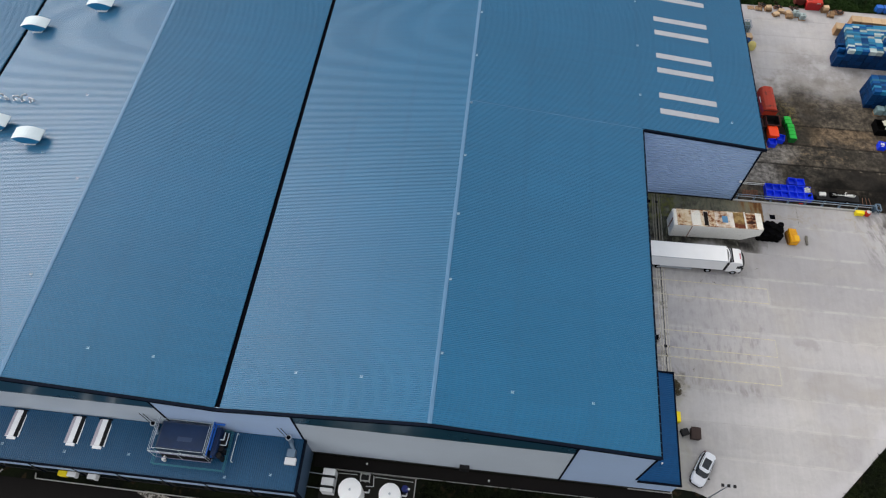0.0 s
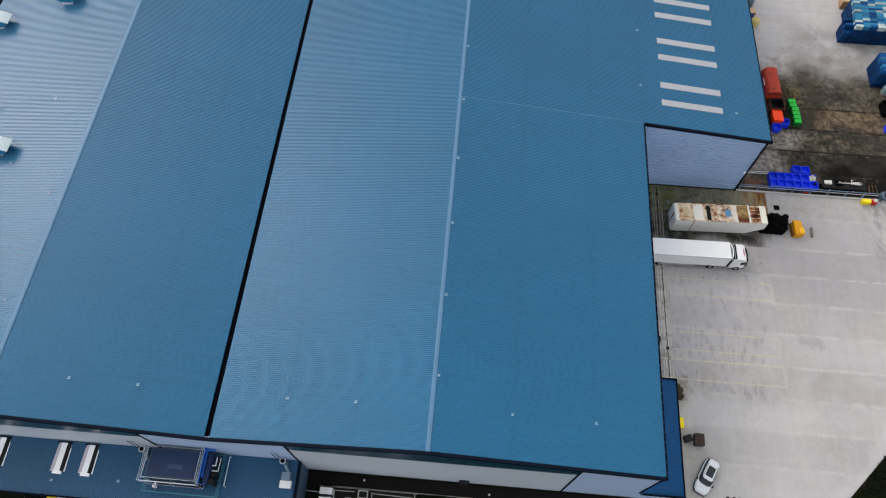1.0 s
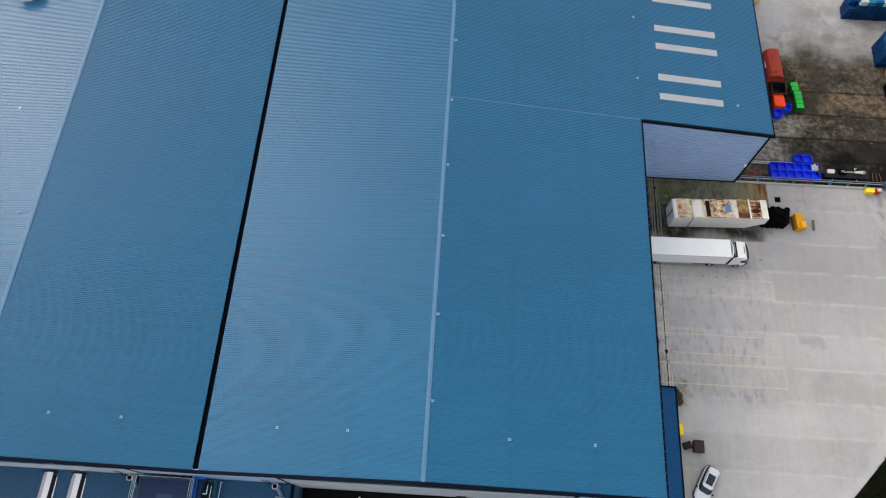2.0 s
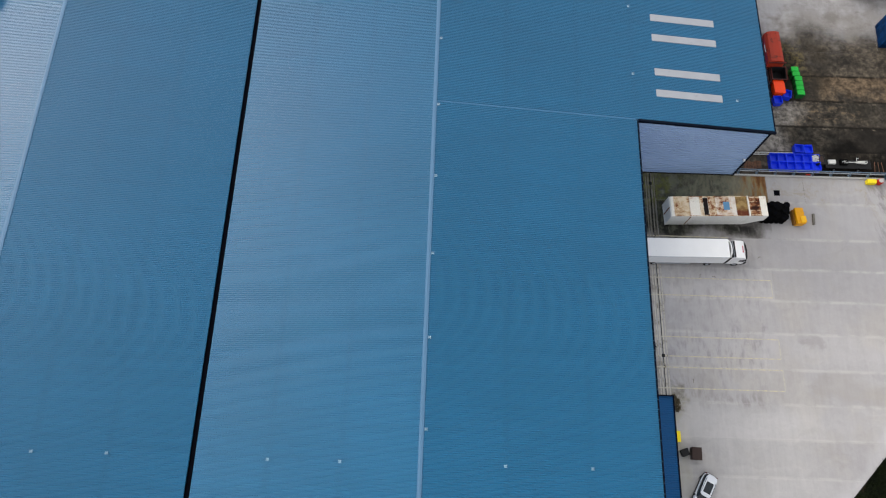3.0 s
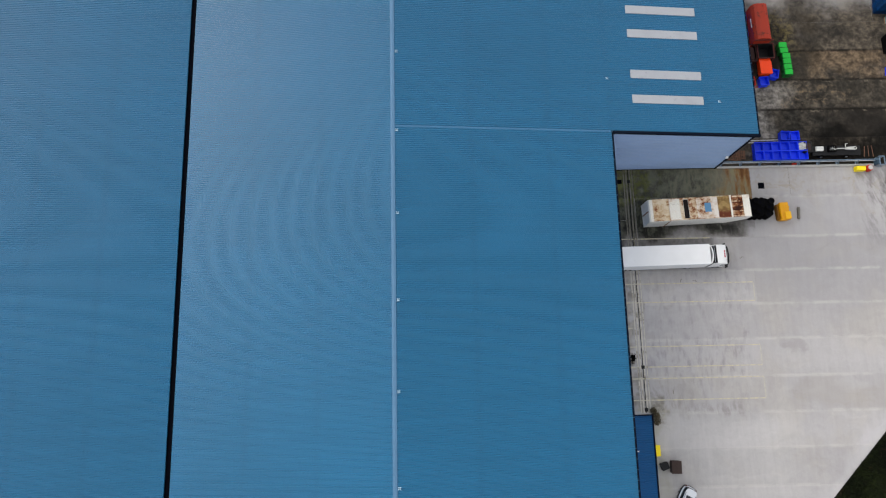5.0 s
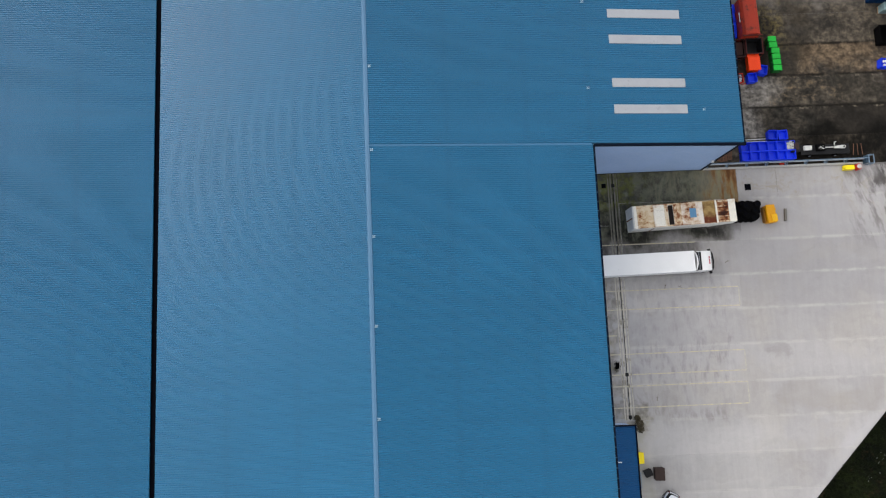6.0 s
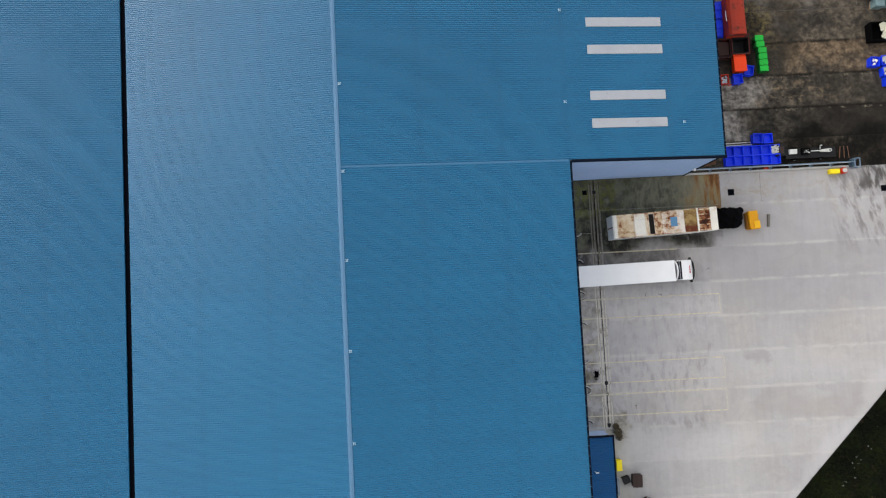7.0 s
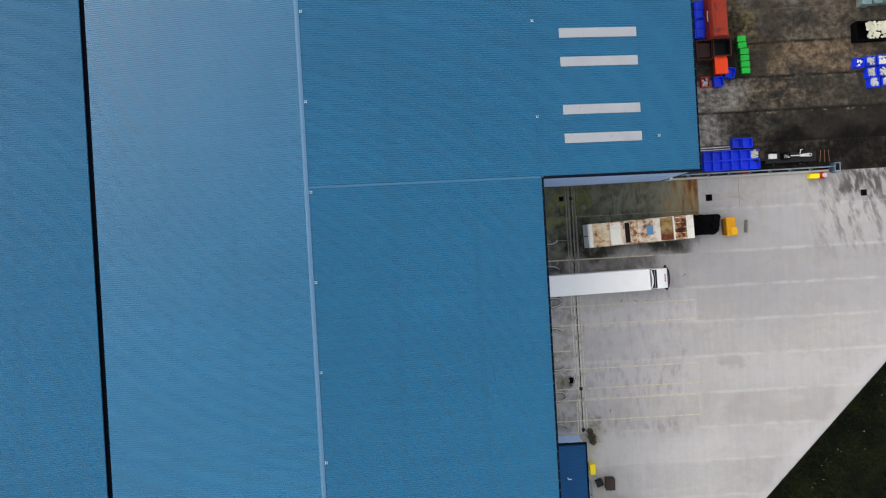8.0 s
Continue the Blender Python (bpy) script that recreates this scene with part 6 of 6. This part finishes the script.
def pallet(x, y, n, turn, m=M_TIMBER, load=0.0):
    p = thing("pallet_stack", pose(x, y, 0, 0, 0, turn), "stack of worn timber pallets at the yard's edge", "pallets", "pallets by the grass")
    for k in range(n):
        for j in range(5):
            part("board", boxed(-0.6, 0.6, -0.48 + 0.21 * j, -0.34 + 0.21 * j, 0.15 * k + 0.1, 0.15 * k + 0.13), m, p)
        part("bearer", box(box(boxed(-0.6, -0.5, -0.5, 0.5, 0.15 * k, 0.15 * k + 0.098), -0.05, 0.05, -0.5, 0.5, 0.15 * k, 0.15 * k + 0.098), 0.5, 0.6, -0.5, 0.5, 0.15 * k, 0.15 * k + 0.098), m, p)
    if load:
        part("load", boxed(-0.5, 0.5, -0.42, 0.42, 0.15 * n, 0.15 * n + load, bevel=0.04), M_CARD, p, "pale boxed load")


for x, y, n, a, l in ((46.2, 116.9, 1, 5, 0), (47.6, 116.7, 2, -4, 0), (49.3, 116.6, 3, 3, 0.5), (50.6, 115.3, 2, 20, 0.3), (51.7, 116.3, 2, -8, 0.3), (52.9, 116.0, 1, 30, 0.4), (53.0, 115.0, 4, 0, 0), (59.9, 117.4, 4, 6, 0.6), (60.8, 116.2, 3, -10, 0), (61.6, 117.0, 2, 12, 0)):
    pallet(x, y, n, a, M_TIMBER, l)
for x, y in ((54.2, 115.6), (55.3, 114.9)):
    w = thing("drum_pallet", pose(x, y, 0), "pallet of pale blue drums at the yard's edge", "drums", "drum pallets")
    part("pallet", boxed(-0.6, 0.6, -0.6, 0.6, 0, 0.14), M_TIMBER, w)
    for a in (-0.29, 0.29):
        for b in (-0.29, 0.29):
            part("drum", lathe(B(), [(0.26, 0.142), (0.28, 0.2), (0.28, 0.95), (0.24, 1.0)], 14, pose(a, b, 0)), M_PALE_LID, w, "pale drum")
for k, (x, y) in enumerate(((48.5, 117.6), (51.2, 117.4), (54.4, 117.3), (62.6, 117.2))):
    sc = thing("scrap_heap", pose(x, y, 0.0), "heap of mixed dark scrap and timber offcuts", "scrap", "scrap heaps")
    part("offcuts", rubble(B(), 1.5, 0.9, 0.2, 22, 40 + k, 0.28), M_OLD_TIMBER, sc)
    part("scrap", rubble(B(), 1.2, 0.8, 0.3, 14, 60 + k, 0.22), M_DARK, sc)
rv = thing("red_skip", pose(57.7, 118.4, -0.1), "bright red lidded skip on the grass edge", "skip")
part("tub", prism(B(), [(-1.3, 0.1), (1.3, 0.1), (1.45, 1.6), (-1.45, 1.6)], "y", -0.9, 0.9, 0.05), plain("bright_red", (0.33, 0.010, 0.012), 0.4), rv)
part("lid", prism(B(), [(-1.5, 1.62), (1.5, 1.62), (1.3, 1.85), (-1.3, 1.85)], "y", -0.95, 0.95, 0.04), M_RED, rv)
part("window", boxed(0.2, 0.9, -0.98, -0.952, 1.64, 1.8), M_PALE_WHITE, rv)
crane = thing("old_machine", pose(55.4, 119.2, -0.1), "dark red and brown disused machine on the grass", "machine")
part("body", boxed(-0.9, 0.9, -0.7, 0.7, 0.1, 1.5, bevel=0.1), M_DARK_RED, crane)
part("arm", rod(B(), (0.5, 0, 1.3), (0.9, 0.5, 2.3), 0.12), M_DARK_RED, crane)
part("wheels", rod(B(), (-0.6, -0.8, 0.3), (-0.6, 0.8, 0.3), 0.3, 14), M_RUBBER, crane)
for k in range(3):
    bx = thing("plastic_case", pose(70.0 + 1.4 * k, 118.6, -0.1), "bright blue plastic case on the grass edge", "case", "blue cases on grass")
    part("case", boxed(-0.6, 0.6, -0.5, 0.5, 0, 1.3, bevel=0.04), M_BRIGHT_BLUE, bx)
# by the rear wall under the eaves
net = thing("cage_trolley", pose(44.3, 110.4, 0), "tall grey-green mesh cage trolley by the wall", "cage")
part("frame", frame_rail(B(), -0.6, 0.6, -0.8, 0.8, (0.3, 0.8, 1.3, 1.8), 0.0, 0.04), M_STEEL_BLUE, net)
part("load", boxed(-0.5, 0.5, -0.7, 0.7, 0.1, 1.5, bevel=0.06), plain("green_sheet", (0.09, 0.13, 0.12), 0.7, 0, 0.3), net)
timber_case(44.6, 108.3, 1.1, 1.2, 0.7, 10)
bag = thing("bulk_bag", pose(44.7, 105.6, 0), "pale yellow woven bulk bag slumped by the wall", "bag")
part("sack", lathe(B(), [(0.5, 0), (0.75, 0.2), (0.8, 0.8), (0.6, 1.3), (0.25, 1.5)], 14), M_BAG, bag)
bluew = thing("pallet_box_tall", pose(43.9, 106.6, 0), "dark blue lidded box by the rear wall", "box")
part("tub", boxed(-0.6, 0.6, -0.6, 0.6, 0, 1.2, bevel=0.05), M_NAVY_PLASTIC, bluew)


# ---- planting ----
def leaf_cloud(name, spots, material, seed, leaf=0.09):
    """Many small bent leaves round given centres (x, y, z, radius, count)."""
    r = random.Random(seed)
    vs, fs = [], []
    for cx, cy, cz, rad, count in spots:
        for _ in range(count):
            d = Vector((r.gauss(0, 1), r.gauss(0, 1), r.gauss(0, 0.8))).normalized() * rad * r.random() ** 0.5
            c = Vector((cx, cy, max(cz + d.z, 0.02))) + Vector((d.x, d.y, 0))
            m = Euler((r.uniform(-1, 1), r.uniform(-1, 1), r.uniform(0, 6.3))).to_matrix()
            k = len(vs)
            s = leaf * r.uniform(0.6, 1.4)
            vs += [tuple(c + m @ Vector(v)) for v in ((-s, 0, 0), (0, -s * 0.45, s * 0.1), (s, 0, 0), (0, s * 0.45, s * 0.1))]
            fs += [(k, k + 1, k + 2), (k, k + 2, k + 3)]
    me = bpy.data.meshes.new(name)
    me.from_pydata(vs, [], fs)
    me.materials.append(material)
    return me


shrub = thing("shrub", pose(26.75, 39.0, 0), "scrubby half-dry shrub at the corner of the lean-to", "shrub")
part("foliage", leaf_cloud("foliage", [(0, 0, 0.8, 0.55, 500), (0.2, -0.7, 0.5, 0.5, 400), (-0.1, 0.6, 0.5, 0.4, 300)], M_SHRUB, 3), None, shrub)
part("stems", rod(rod(B(), (0, 0, -0.1), (0.1, 0.05, 1.1), 0.04, 6, 0.015), (0.05, -0.2, -0.1), (0.25, -0.75, 0.8), 0.03, 6, 0.012), M_TIMBER, shrub)


def grass_tufts(name, seed, n, place):
    """Bent blades in tufts, three triangles each."""
    r = random.Random(seed)
    vs, fs = [], []
    for _ in range(n):
        x, y = place(r)
        h, lean_a = r.uniform(0.15, 0.55), r.uniform(0, 6.3)
        for _ in range(5):
            a = r.uniform(0, 6.3)
            dx, dy, w = math.cos(a), math.sin(a), r.uniform(0.03, 0.07)
            bx, by, k = x + r.uniform(-0.15, 0.15), y + r.uniform(-0.15, 0.15), len(vs)
            reach = h * r.uniform(0.5, 1.1)
            tx, ty = bx + reach * math.cos(lean_a + a * 0.3), by + reach * math.sin(lean_a + a * 0.3)
            vs += [(bx - dy * w, by + dx * w, -0.12), (bx + dy * w, by - dx * w, -0.12), ((bx + tx) / 2 + dy * w, (by + ty) / 2 - dx * w, h * 0.6), ((bx + tx) / 2 - dy * w, (by + ty) / 2 + dx * w, h * 0.6), (tx, ty, h * 0.75)]
            fs += [(k, k + 1, k + 2, k + 3), (k + 3, k + 2, k + 4)]
    me = bpy.data.meshes.new(name)
    me.from_pydata(vs, [], fs)
    return me


def on_verge(r):
    y = r.uniform(18, 62)
    return verge_x(y) + 0.25 + 26 * r.random() ** 1.6, y


def on_rear(r):
    return r.uniform(39, 85), 118.0 + 9 * r.random() ** 1.3


def on_front(r):
    return r.uniform(-5.2, 27), r.uniform(16, 23.5)


for nm, sd, n, fn, lab in (("grass", 1, 9000, on_verge, "rank dark grass and weeds on the verge"), ("grass", 2, 4500, on_rear, "rough green grass behind the yard"), ("grass", 3, 2500, on_front, "dark mown grass before the warehouse")):
    me = grass_tufts(nm, sd, n, fn)
    me.materials.append(M_LAWN if sd == 2 else M_BLADES)
    tagged(new(nm, me), lab, "grass", kind="stuff")
r = random.Random(12)
spots = []
for cx, cy, n in ((56.6, 33.4, 5), (54.2, 30.9, 2), (60.4, 37.2, 2), (64.3, 41.4, 3), (58.2, 35.6, 2), (55.2, 31.6, 2), (60.8, 35.4, 1)):
    spots += [(cx + r.gauss(0, 0.5), cy + r.gauss(0, 0.5), r.uniform(0.25, 0.5), 0.14, 4) for _ in range(n)]
flowers = new("wild_flowers", leaf_cloud("wild_flowers", spots, M_PALE_WHITE, 6, 0.055))
tagged(flowers, "scattered white wild flowers among the dark grass", "flowers", kind="stuff")
branch = thing("fallen_branch", pose(64.6, 43.6, 0.3, 0, 0, -12), "thin pale fallen branch on the grass", "branch")
part("stem", pipe(B(), [(0, 0, -0.35), (1.0, 0.1, -0.1), (2.2, -0.05, 0.0), (3.4, 0.1, -0.35)], 0.04), M_CARD, branch)

for x, y, a in ((39.88, 58.72, 25), (33.47, 55.75, -20), (31.67, 55.85, 70), (29.49, 41.85, 85)):
    twig = thing("twig", pose(x, y, 0.0, 0, 0, a), "small dark twig lying on the pale concrete", "twig", "fallen twigs")
    part("stem", pipe(B(), [(-0.28, 0, 0.02), (0.02, 0.04, 0.05), (0.26, -0.03, 0.02)], 0.025, 5), M_SHRUB, twig)
    part("side_shoot", rod(B(), (0.02, 0.04, 0.05), (0.14, 0.16, 0.03), 0.016, 5), M_SHRUB, twig)

# ---- yard slabs ----
for y0, y1 in zip(SLAB_ROWS, SLAB_ROWS[1:]):
    if y1 <= 39.3:
        xs = (25.45, 62.0)
    elif y0 >= 66 and y1 <= 71.1:
        xs = (26.55, 42.2, 47.4, 90.0)
    elif y1 <= 71.1:
        xs = (26.55, 41.3, 90.0) if y0 in (39.2, 43.55, 52.7) else (26.55, 90.0)
    else:
        xs = (37.7, 62.0, 109.0)
    for x0, x1 in zip(xs, xs[1:]):
        slab(x0, x1, y0, y1)
DOCK_ROWS = (39.5, 43.4, 45.05, 47.45, 49.85, 53.3, 55.4, 58.6, 61.4, 64.0, 67.2, 70.85)
for y0, y1 in zip(DOCK_ROWS, DOCK_ROWS[1:]):
    slab(20.1, 25.26, y0, y1)
